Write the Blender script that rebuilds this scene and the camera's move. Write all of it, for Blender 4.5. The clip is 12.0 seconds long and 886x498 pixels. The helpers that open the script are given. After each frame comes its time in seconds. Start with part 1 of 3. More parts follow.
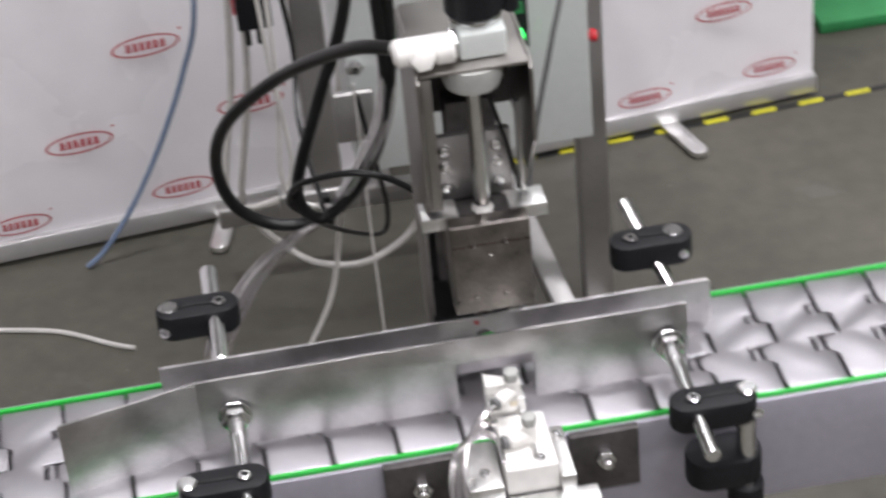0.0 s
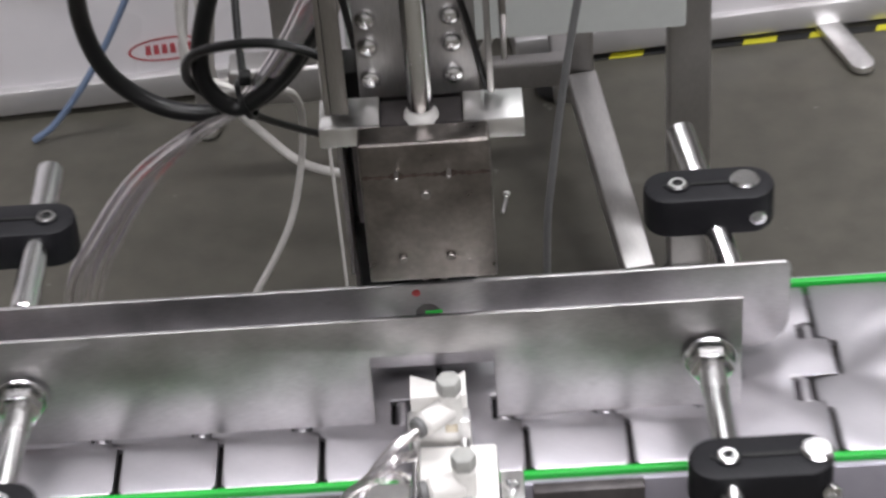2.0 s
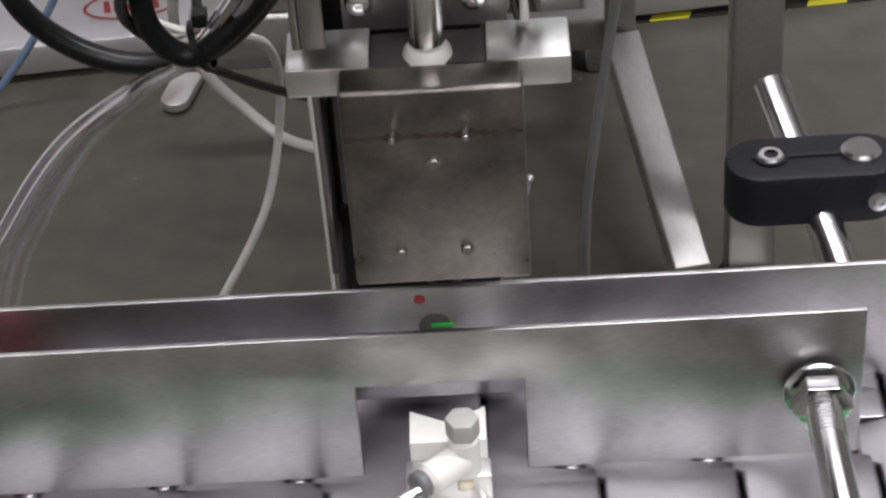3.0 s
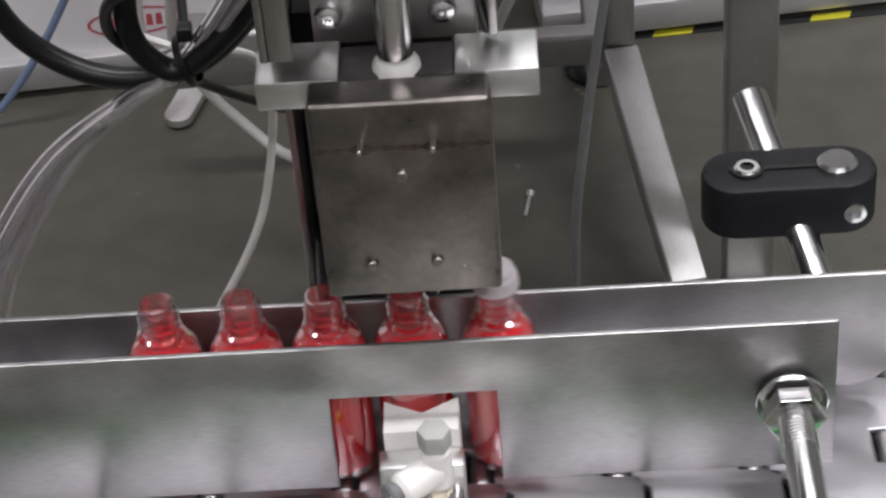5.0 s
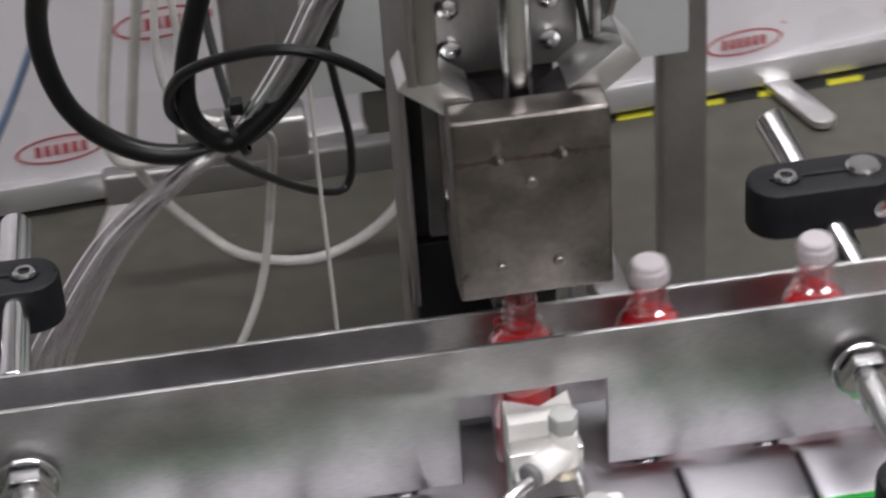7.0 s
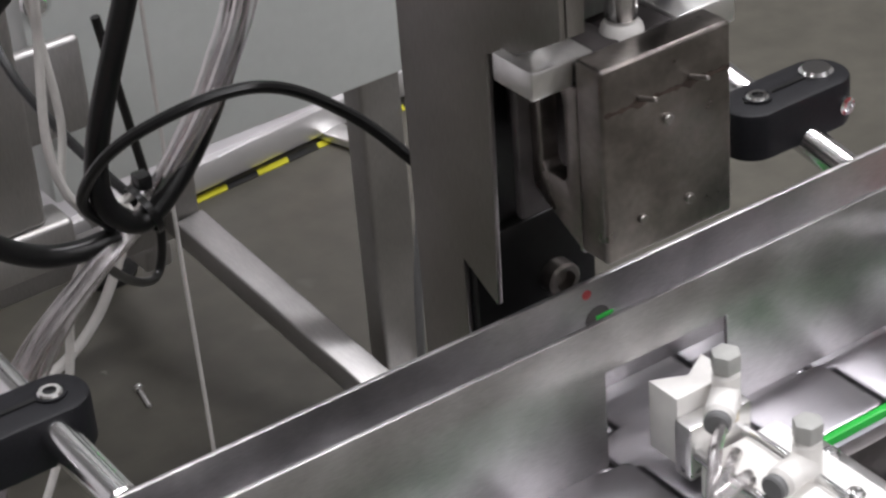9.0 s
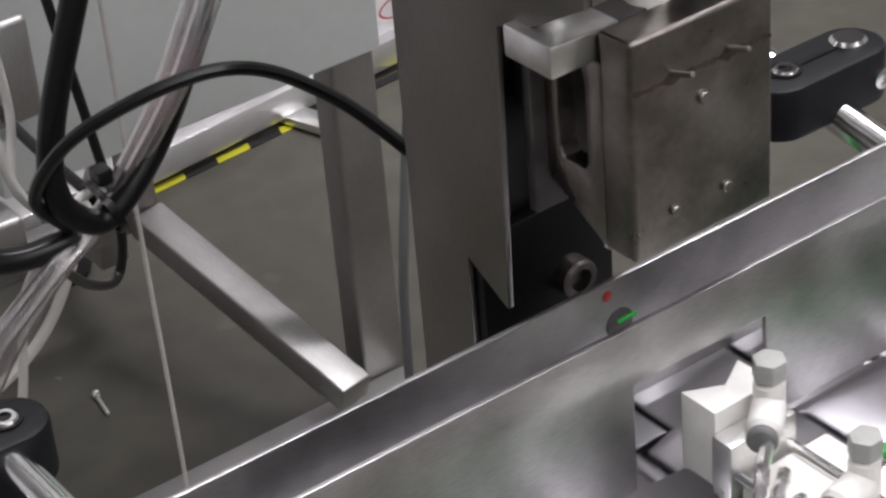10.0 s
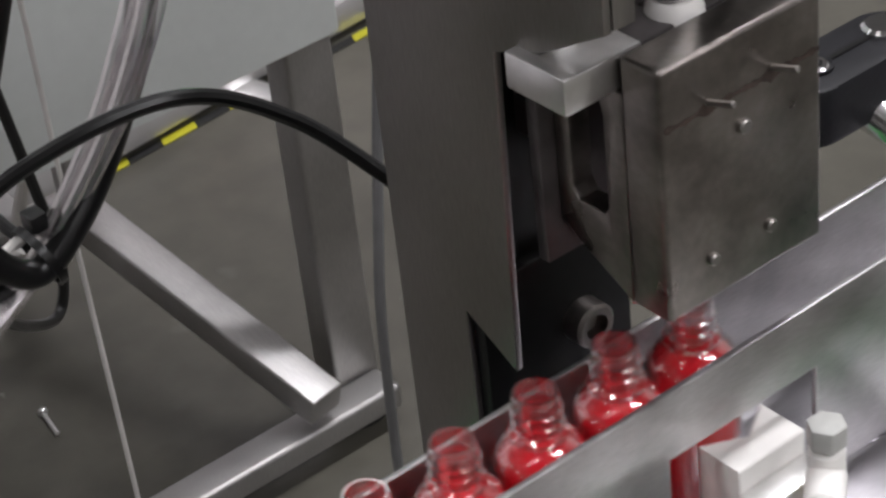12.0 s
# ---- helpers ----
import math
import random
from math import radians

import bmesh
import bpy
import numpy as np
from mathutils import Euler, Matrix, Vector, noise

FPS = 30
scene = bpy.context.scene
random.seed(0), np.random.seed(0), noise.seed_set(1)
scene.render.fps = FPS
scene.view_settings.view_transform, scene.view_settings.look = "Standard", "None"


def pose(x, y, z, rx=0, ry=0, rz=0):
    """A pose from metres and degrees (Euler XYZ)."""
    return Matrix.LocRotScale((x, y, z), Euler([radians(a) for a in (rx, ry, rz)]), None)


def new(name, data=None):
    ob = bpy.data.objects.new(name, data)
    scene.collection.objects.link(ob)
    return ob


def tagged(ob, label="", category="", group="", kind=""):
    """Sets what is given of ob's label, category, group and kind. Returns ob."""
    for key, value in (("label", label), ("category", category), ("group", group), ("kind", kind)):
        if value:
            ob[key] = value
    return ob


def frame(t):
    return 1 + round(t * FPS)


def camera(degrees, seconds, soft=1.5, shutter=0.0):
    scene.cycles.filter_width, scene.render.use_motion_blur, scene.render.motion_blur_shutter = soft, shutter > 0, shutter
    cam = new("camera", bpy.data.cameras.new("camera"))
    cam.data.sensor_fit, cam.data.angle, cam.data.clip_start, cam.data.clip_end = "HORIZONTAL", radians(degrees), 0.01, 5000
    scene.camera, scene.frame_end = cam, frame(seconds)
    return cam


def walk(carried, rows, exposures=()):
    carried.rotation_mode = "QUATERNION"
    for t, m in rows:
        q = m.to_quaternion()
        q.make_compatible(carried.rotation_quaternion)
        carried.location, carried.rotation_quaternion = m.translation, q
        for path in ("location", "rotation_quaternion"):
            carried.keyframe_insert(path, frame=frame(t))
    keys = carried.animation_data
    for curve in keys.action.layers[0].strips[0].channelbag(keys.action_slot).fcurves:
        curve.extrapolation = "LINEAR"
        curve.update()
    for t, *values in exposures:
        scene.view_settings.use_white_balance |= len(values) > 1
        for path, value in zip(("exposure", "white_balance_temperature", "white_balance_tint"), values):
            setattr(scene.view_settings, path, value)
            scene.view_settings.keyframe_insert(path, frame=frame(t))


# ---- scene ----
cam = camera(22, 12.0, soft=2.5, shutter=0.5)
PATH = [
    (0, pose(-0.1343, -1.0243, 0.8634, 53.617, 4.509, -9.415)),
    (0.5, pose(-0.0758, -0.9658, 0.8262, 54.188, 3.417, -3.883)),
    (1, pose(-0.0197, -0.8812, 0.7435, 53.875, 3.391, -2.944)),
    (1.5, pose(-0.0180, -0.8135, 0.6978, 53.016, 3.557, -3.404)),
    (2, pose(0.0226, -0.6421, 0.5846, 51.354, 3.591, -1.205)),
    (2.5, pose(0.0151, -0.4690, 0.4448, 51.270, 3.365, -0.889)),
    (4.5, pose(0.0265, -0.4752, 0.4457, 51.789, 3.759, -0.313)),
    (5, pose(0.0314, -0.4730, 0.4442, 51.827, 3.905, -0.212)),
    (5.5, pose(0.0325, -0.4761, 0.4448, 51.921, 3.870, -0.025)),
    (6, pose(0.0321, -0.5019, 0.4485, 52.847, 4.349, -0.320)),
    (6.5, pose(0.0223, -0.5458, 0.4525, 54.988, 3.765, -0.108)),
    (7, pose(-0.0836, -0.5507, 0.4552, 55.831, 3.400, -8.386)),
    (7.5, pose(-0.2210, -0.4926, 0.4433, 55.656, 2.388, -19.852)),
    (7.7, pose(-0.2692, -0.4892, 0.4420, 56.056, 3.322, -24.903)),
    (9.3, pose(-0.3462, -0.4253, 0.4065, 58.096, 4.249, -35.581)),
    (9.5, pose(-0.3422, -0.4175, 0.4049, 57.674, 4.303, -36.003)),
    (10, pose(-0.3212, -0.3730, 0.3754, 57.459, 4.320, -36.842)),
    (10.5, pose(-0.3058, -0.3468, 0.3590, 57.315, 4.485, -37.305)),
    (11, pose(-0.3110, -0.3455, 0.3589, 57.693, 4.485, -38.065)),
    (11.5, pose(-0.3073, -0.3392, 0.3579, 57.692, 4.813, -38.651)),
    (12, pose(-0.2767, -0.2947, 0.3561, 55.164, 5.608, -39.327)),
]
walk(cam, PATH, [(0, 0.08), (1.5, 0.05), (2.5, -0.2), (4.5, -0.25), (7.0, -0.2), (9.5, -0.15), (12, -0.2)])

FLOOR = -0.25          # the belt's top is z = 0
BELT_SPEED = 0.086
PITCH = 0.0381

# ---- light ----
world = bpy.data.worlds.new("hall_air")
world.use_nodes = True
world.node_tree.nodes["Background"].inputs[0].default_value = (0.92, 0.93, 1.0, 1)
world.node_tree.nodes["Background"].inputs[1].default_value = 0.025
scene.world = world


def area_lamp(name, x, y, z, w, d, power, color=(0.97, 0.955, 1.0)):
    data = bpy.data.lights.new(name, "AREA")
    data.shape, data.size, data.size_y, data.energy, data.color = "RECTANGLE", w, d, power, color
    ob = new(name, data)
    ob.matrix_world = pose(x, y, z)
    return ob


# Unseen lamps; the outer y rows are added to brighten rails and chain plates.
LAMPS = [(lx, ly) for lx in (-1.1, 0.0, 1.1) for ly in (-1.9, 0.1, 1.9)]
CEIL = 2.2
for lx, ly in LAMPS:
    area_lamp("tube_light_glow", lx, ly, CEIL - 0.075, 1.0, 0.2, (19 + 10 * lx) * (0.32 if ly > 1 else 1.2))


# ---- materials ----
def material(name, color, rough=0.5, metal=0.0, grain=0.0, grain_scale=80.0, stain=0.0, stain_scale=9.0, bump=0.0,
             stretch=(1, 1, 1), trans=0.0, ior=1.45, rough_var=0.0, coat=0.0, glow=None, vary=0.0):
    """A surface with fine grain, broad stains, uneven gloss and slight relief."""
    m = bpy.data.materials.new(name)
    m.use_nodes = True
    nt = m.node_tree
    b = nt.nodes["Principled BSDF"]
    b.inputs["Base Color"].default_value = (*color, 1)
    b.inputs["Roughness"].default_value = rough
    b.inputs["Metallic"].default_value = metal
    b.inputs["Transmission Weight"].default_value = trans
    b.inputs["IOR"].default_value = ior
    b.inputs["Coat Weight"].default_value = coat
    if glow:
        b.inputs["Emission Color"].default_value = (*glow[0], 1)
        b.inputs["Emission Strength"].default_value = glow[1]
    if not (grain or stain or bump or rough_var or vary):
        return m
    tc = nt.nodes.new("ShaderNodeTexCoord")
    mp = nt.nodes.new("ShaderNodeMapping")
    mp.inputs["Scale"].default_value = stretch
    nt.links.new(tc.outputs["Object"], mp.inputs["Vector"])

    def noise_node(scale, detail, src):
        n = nt.nodes.new("ShaderNodeTexNoise")
        n.inputs["Scale"].default_value = scale
        n.inputs["Detail"].default_value = detail
        nt.links.new(src, n.inputs["Vector"])
        return n
    fine = noise_node(grain_scale, 4, mp.outputs["Vector"])
    broad = noise_node(stain_scale, 5, tc.outputs["Object"])

    def span(src, lo, hi, a=0.3, z=0.7):
        r = nt.nodes.new("ShaderNodeMapRange")
        r.inputs["From Min"].default_value, r.inputs["From Max"].default_value = a, z
        r.inputs["To Min"].default_value, r.inputs["To Max"].default_value = lo, hi
        nt.links.new(src, r.inputs["Value"])
        return r.outputs["Result"]

    def times(a, c):
        n = nt.nodes.new("ShaderNodeMath")
        n.operation = "MULTIPLY"
        nt.links.new(a, n.inputs[0])
        nt.links.new(c, n.inputs[1])
        return n.outputs[0]
    f = times(span(fine.outputs["Fac"], 1 - grain, 1 + grain), span(broad.outputs["Fac"], 1 - stain, 1 + stain))
    if vary:
        info = nt.nodes.new("ShaderNodeObjectInfo")
        f = times(f, span(info.outputs["Random"], 1 - vary, 1 + vary, 0, 1))
    mix = nt.nodes.new("ShaderNodeVectorMath")
    mix.operation = "SCALE"
    mix.inputs[0].default_value = color
    nt.links.new(f, mix.inputs["Scale"])
    nt.links.new(mix.outputs["Vector"], b.inputs["Base Color"])
    if rough_var:
        nt.links.new(span(broad.outputs["Fac"], max(0.03, rough - rough_var), rough + rough_var), b.inputs["Roughness"])
    if bump:
        bp = nt.nodes.new("ShaderNodeBump")
        bp.inputs["Strength"].default_value = bump
        bp.inputs["Distance"].default_value = 0.0006
        nt.links.new(fine.outputs["Fac"], bp.inputs["Height"])
        nt.links.new(bp.outputs["Normal"], b.inputs["Normal"])
    return m


M = dict(
    rail=material("brushed_steel", (0.51, 0.50, 0.50), 0.40, 1.0, 0.10, 260, 0.24, 38, 0.05, (1, 1, 9), rough_var=0.08),
    plate=material("chain_steel", (0.47, 0.455, 0.48), 0.37, 1.0, 0.05, 300, 0.08, 25, 0.025, (1, 8, 1), rough_var=0.05, vary=0.06),
    block=material("machined_steel", (0.23, 0.21, 0.195), 0.34, 1.0, 0.09, 420, 0.34, 60, 0.05, (1, 1, 1), rough_var=0.1),
    column=material("column_steel", (0.30, 0.285, 0.27), 0.40, 1.0, 0.07, 240, 0.15, 20, 0.05, (6, 6, 1), rough_var=0.08),
    frame=material("tube_steel", (0.44, 0.43, 0.42), 0.50, 1.0, 0.07, 240, 0.15, 20, 0.05, (6, 6, 1), rough_var=0.08),
    chrome=material("polished_steel", (0.78, 0.78, 0.78), 0.16, 1.0, 0.03, 200, 0.05, 60),
    alu=material("milled_aluminium", (0.80, 0.795, 0.785), 0.34, 1.0, 0.06, 200, 0.1, 60, 0.04, rough_var=0.08),
    rust=material("rust_smear", (0.060, 0.042, 0.034), 0.6, 0.2, 0.3, 500, 0.3, 90),
    dark=material("dark_steel", (0.12, 0.11, 0.11), 0.5, 0.8, 0.15, 120, 0.25, 30),
    black=material("black_nylon", (0.010, 0.010, 0.012), 0.5, 0.0, 0.15, 900, 0.12, 60, 0.12, ior=1.33),
    rubber=material("black_rubber", (0.007, 0.007, 0.007), 0.32, 0.0, 0.2, 300, 0.2, 40),
    white=material("white_acetal", (0.80, 0.78, 0.75), 0.42, 0.0, 0.03, 200, 0.06, 70, 0.03),
    grey=material("grey_plastic", (0.42, 0.42, 0.40), 0.45, 0.0, 0.05, 300, 0.1, 60),
    green=material("green_wear_strip", (0.02, 0.42, 0.05), 0.35, 0.0, 0.06, 160, 0.12, 20),
    side=material("anodised_side", (0.39, 0.375, 0.43), 0.36, 0.35, 0.04, 150, 0.08, 12, rough_var=0.06),
    floor=material("sealed_concrete", (0.086, 0.081, 0.066), 0.45, 0.0, 0.14, 55, 0.2, 5, 0.06, rough_var=0.1),
    film=material("stretch_film", (0.78, 0.755, 0.775), 0.26, 0.0, 0.02, 30, 0.06, 4, 0.0, rough_var=0.08),
    silver=material("silver_edge", (0.62, 0.61, 0.61), 0.34, 0.7, 0.05, 40, 0.1, 8),
    red=material("red_print", (0.46, 0.085, 0.10), 0.4, 0.0, 0.1, 300, 0.15, 40),
    cabinet=material("white_enamel", (0.66, 0.69, 0.67), 0.38, 0.0, 0.02, 200, 0.05, 5),
    stopred=material("red_button", (0.50, 0.02, 0.03), 0.35, 0.0, 0.05, 200, 0.1, 40),
    yellow=material("yellow_tape", (0.48, 0.45, 0.03), 0.5, 0.0, 0.1, 90, 0.2, 15),
    blacktape=material("black_tape", (0.02, 0.02, 0.02), 0.5, 0.0, 0.1, 90, 0.2, 15),
    wall=material("painted_wall", (0.42, 0.41, 0.40), 0.7, 0.0, 0.05, 20, 0.1, 2),
    tube=material("clear_tube", (0.95, 0.95, 0.96), 0.05, 0.0, trans=0.75, ior=1.42),
    cable=material("white_cable", (0.62, 0.60, 0.57), 0.45, 0.0, 0.05, 200, 0.1, 30),
    greyc=material("grey_cable", (0.16, 0.16, 0.16), 0.45, 0.0, 0.05, 200, 0.1, 30),
    bluec=material("blue_cable", (0.17, 0.23, 0.35), 0.45, 0.0, 0.05, 200, 0.1, 30),
    glass=material("bottle_plastic", (1.0, 0.93, 0.93), 0.06, 0.0, trans=1.0, ior=1.12),
    liquid=material("red_liquid", (0.90, 0.028, 0.045), 0.05, 0.0, trans=0.30, ior=1.36, coat=0.4),
    cap=material("frosted_cap", (0.70, 0.655, 0.67), 0.36, 0.0, 0.02, 300, 0.04, 80, trans=0.4, ior=1.3),
    brass=material("nickel_brass", (0.70, 0.64, 0.52), 0.28, 1.0, 0.05, 200, 0.1, 60),
    led=material("green_led", (0.05, 0.6, 0.12), 0.3, 0.0, glow=((0.02, 1.0, 0.14), 3.0)),
    redglow=material("red_glow_spot", (0.30, 0.06, 0.06), 0.4, 0.0, glow=((1.0, 0.06, 0.08), 0.06)),
    lampglow=material("lamp_diffuser", (0.9, 0.9, 0.9), 0.4, 0.0, glow=((1.0, 0.98, 0.96), 6.0)),
    greenfloor=material("green_sheet", (0.03, 0.22, 0.07), 0.5, 0.0, 0.1, 50, 0.2, 8),
)


def clear_wall(name, tint, gloss, rough=0.06, least=0.0):
    """A thin clear plastic wall: mostly see-through, with a glossy skin stronger at the rims."""
    m = bpy.data.materials.new(name)
    m.use_nodes = True
    nt = m.node_tree
    out = nt.nodes["Material Output"]
    nt.nodes.remove(nt.nodes["Principled BSDF"])
    see, shine, lw, mix = (nt.nodes.new(n) for n in ("ShaderNodeBsdfTransparent", "ShaderNodeBsdfGlossy", "ShaderNodeLayerWeight", "ShaderNodeMixShader"))
    see.inputs["Color"].default_value = (*tint, 1)
    shine.inputs["Roughness"].default_value = rough
    shine.inputs["Color"].default_value = (1.0, 0.97, 0.97, 1)
    lw.inputs["Blend"].default_value = gloss
    lift = nt.nodes.new("ShaderNodeMapRange")
    lift.inputs["To Min"].default_value = least
    nt.links.new(lw.outputs["Facing"], lift.inputs["Value"])
    nt.links.new(lift.outputs["Result"], mix.inputs["Fac"])
    nt.links.new(see.outputs[0], mix.inputs[1])
    nt.links.new(shine.outputs[0], mix.inputs[2])
    nt.links.new(mix.outputs[0], out.inputs["Surface"])
    return m


def dotted(m, color, scale, cut):
    """Adds small pale paint drops to a surface."""
    nt = m.node_tree
    b = nt.nodes["Principled BSDF"]
    old = b.inputs["Base Color"].links[0].from_socket
    tc = nt.nodes.new("ShaderNodeTexCoord")
    n = nt.nodes.new("ShaderNodeTexNoise")
    n.inputs["Scale"].default_value, n.inputs["Detail"].default_value = scale, 3
    nt.links.new(tc.outputs["Object"], n.inputs["Vector"])
    r = nt.nodes.new("ShaderNodeMapRange")
    r.inputs["From Min"].default_value, r.inputs["From Max"].default_value = cut, cut + 0.06
    nt.links.new(n.outputs["Fac"], r.inputs["Value"])
    mix = nt.nodes.new("ShaderNodeMix")
    mix.data_type = "RGBA"
    nt.links.new(r.outputs["Result"], mix.inputs["Factor"])
    nt.links.new(old, mix.inputs["A"])
    mix.inputs["B"].default_value = (*color, 1)
    nt.links.new(mix.outputs["Result"], b.inputs["Base Color"])


M["glass"] = clear_wall("bottle_plastic", (1.0, 0.97, 0.975), 0.54, 0.08)
M["tube"] = clear_wall("clear_tube", (0.98, 0.98, 0.99), 0.80, 0.20, 0.22)
dotted(M["floor"], (0.20, 0.195, 0.18), 60, 0.73)
dotted(M["floor"], (0.115, 0.110, 0.096), 16, 0.68)


# ---- mesh tools ----
def empty(name, m=None):
    ob = new(name)
    ob.empty_display_size = 0.01
    if m is not None:
        ob.matrix_world = m
    return ob


def mesh_of(name, bm, mat, smooth=True):
    me = bpy.data.meshes.new(name)
    bm.normal_update()
    bm.to_mesh(me)
    bm.free()
    me.materials.append(M[mat])
    if smooth:
        for p in me.polygons:
            p.use_smooth = True
        me.set_sharp_from_angle(angle=radians(35))
    return me


def part(name, bm, mat, parent=None, label="", m=None):
    ob = new(name, mesh_of(name, bm, mat))
    if parent is not None:
        ob.parent = parent
    if m is not None:
        ob.matrix_basis = m
    if label:
        tagged(ob, label)
    return ob


def box(x0, x1, y0, y1, z0, z1, bevel=0.0, seg=2, bm=None):
    own = bm is None
    b = bmesh.new()
    bmesh.ops.create_cube(b, size=1.0)
    for v in b.verts:
        v.co = Vector(((x0 + x1) / 2 + v.co.x * (x1 - x0), (y0 + y1) / 2 + v.co.y * (y1 - y0), (z0 + z1) / 2 + v.co.z * (z1 - z0)))
    if bevel:
        bmesh.ops.bevel(b, geom=b.edges[:], offset=bevel, segments=seg, profile=0.5, affect="EDGES")
    return b if own else join(bm, b)


def join(bm, other, m=None):
    if m is not None:
        bmesh.ops.transform(other, matrix=m, verts=other.verts[:])
    me = bpy.data.meshes.new("tmp")
    other.to_mesh(me)
    other.free()
    bm.from_mesh(me)
    bpy.data.meshes.remove(me)
    return bm


def lathe(profile, n=24, m=None):
    """Turns (radius, height) pairs round the z axis."""
    bm = bmesh.new()
    rings = []
    for r, z in profile:
        if r <= 1e-6:
            rings.append([bm.verts.new((0, 0, z))])
        else:
            rings.append([bm.verts.new((r * math.cos(2 * math.pi * k / n), r * math.sin(2 * math.pi * k / n), z)) for k in range(n)])
    for a, b in zip(rings, rings[1:]):
        for k in range(n):
            va = [a[k % len(a)], a[(k + 1) % len(a)]]
            vb = [b[(k + 1) % len(b)], b[k % len(b)]]
            face = []
            for v in va + vb:
                if v not in face:
                    face.append(v)
            if len(face) > 2:
                bm.faces.new(face)
    bmesh.ops.recalc_face_normals(bm, faces=bm.faces[:])
    if m is not None:
        bmesh.ops.transform(bm, matrix=m, verts=bm.verts[:])
    return bm


def rod(r, length, bevel=0.0006, n=20, m=None):
    return lathe([(0, 0), (r - bevel, 0), (r, bevel), (r, length - bevel), (r - bevel, length), (0, length)], n, m)


def prism(outline, h0, h1, axis="z", bevel=0.0):
    """Pulls a closed outline up from h0 to h1 along an axis."""
    bm = bmesh.new()
    put = {"z": lambda a, b, h: (a, b, h), "x": lambda a, b, h: (h, a, b), "y": lambda a, b, h: (a, h, b)}[axis]
    lo = [bm.verts.new(put(a, b, h0)) for a, b in outline]
    hi = [bm.verts.new(put(a, b, h1)) for a, b in outline]
    bm.faces.new(lo)
    bm.faces.new(hi)
    n = len(outline)
    for k in range(n):
        bm.faces.new((lo[k], lo[(k + 1) % n], hi[(k + 1) % n], hi[k]))
    bmesh.ops.recalc_face_normals(bm, faces=bm.faces[:])
    if bevel:
        bmesh.ops.bevel(bm, geom=bm.edges[:], offset=bevel, segments=2, profile=0.5, affect="EDGES")
    return bm


def rounded(w, d, r, n=6):
    """A rounded rectangle's outline about the origin."""
    pts = []
    for cx, cy, a0 in ((w / 2 - r, d / 2 - r, 0), (-w / 2 + r, d / 2 - r, 90), (-w / 2 + r, -d / 2 + r, 180), (w / 2 - r, -d / 2 + r, 270)):
        for k in range(n + 1):
            a = radians(a0 + 90 * k / n)
            pts.append((cx + r * math.cos(a), cy + r * math.sin(a)))
    return pts


def sweep(points, r, n=10, steps=10):
    """A round cable that runs smoothly through a few points."""
    P = [Vector(p) for p in points]
    P = [2 * P[0] - P[1]] + P + [2 * P[-1] - P[-2]]
    line = []
    for i in range(1, len(P) - 2):
        for k in range(steps):
            t = k / steps
            a, b, c, d = P[i - 1], P[i], P[i + 1], P[i + 2]
            line.append(0.5 * (2 * b + (c - a) * t + (2 * a - 5 * b + 4 * c - d) * t * t + (3 * b - a - 3 * c + d) * t ** 3))
    line.append(P[-2])
    bm = bmesh.new()
    rings, up = [], Vector((0.3, 0.2, 0.93)).normalized()
    for i, p in enumerate(line):
        tan = (line[min(i + 1, len(line) - 1)] - line[max(i - 1, 0)]).normalized()
        side = tan.cross(up).normalized()
        up = side.cross(tan).normalized()
        rings.append([bm.verts.new(p + r * (math.cos(2 * math.pi * k / n) * side + math.sin(2 * math.pi * k / n) * up)) for k in range(n)])
    for a, b in zip(rings, rings[1:]):
        for k in range(n):
            bm.faces.new((a[k], a[(k + 1) % n], b[(k + 1) % n], b[k]))
    bm.faces.new(rings[0])
    bm.faces.new(rings[-1])
    bmesh.ops.recalc_face_normals(bm, faces=bm.faces[:])
    return bm


def along_y(x, y, z):
    """Stands a turned shape's axis along +y."""
    return pose(x, y, z, -90, 0, 0)


# ---- setting ----
def build_hall():
    X0, X1, Y0, Y1 = -3.0, 3.0, -2.6, 2.8
    tagged(part("floor", box(X0, X1, Y0, Y1, FLOOR - 0.05, FLOOR), "floor"), "grey-brown sealed concrete factory floor, slightly stained", "floor", kind="structure")
    for n, b in (("wall_north", (X0, X1, Y1, Y1 + 0.1)), ("wall_south", (X0, X1, Y0 - 0.1, Y0)), ("wall_east", (X1, X1 + 0.1, Y0, Y1)), ("wall_west", (X0 - 0.1, X0, Y0, Y1))):
        tagged(part(n, box(*b, FLOOR, CEIL), "wall"), "plain painted factory hall wall", "wall", kind="structure")
    tagged(part("ceiling", box(X0, X1, Y0, Y1, CEIL, CEIL + 0.1), "wall"), "plain painted hall ceiling", "ceiling", kind="structure")
    for lx, ly in LAMPS:
        lamp = tagged(empty("ceiling_lamp", pose(lx, ly, CEIL)), "long white ceiling tube light fixture", "lamp", "ceiling lamps")
        part("housing", box(-0.47, 0.47, -0.09, 0.09, -0.06, 0, 0.005), "cabinet", lamp)
        for s in (-0.045, 0.045):
            part("tube", rod(0.009, 0.86, 0.002, 12, pose(-0.43, s, -0.066, 0, 90, 0)), "lampglow", lamp)


build_hall()


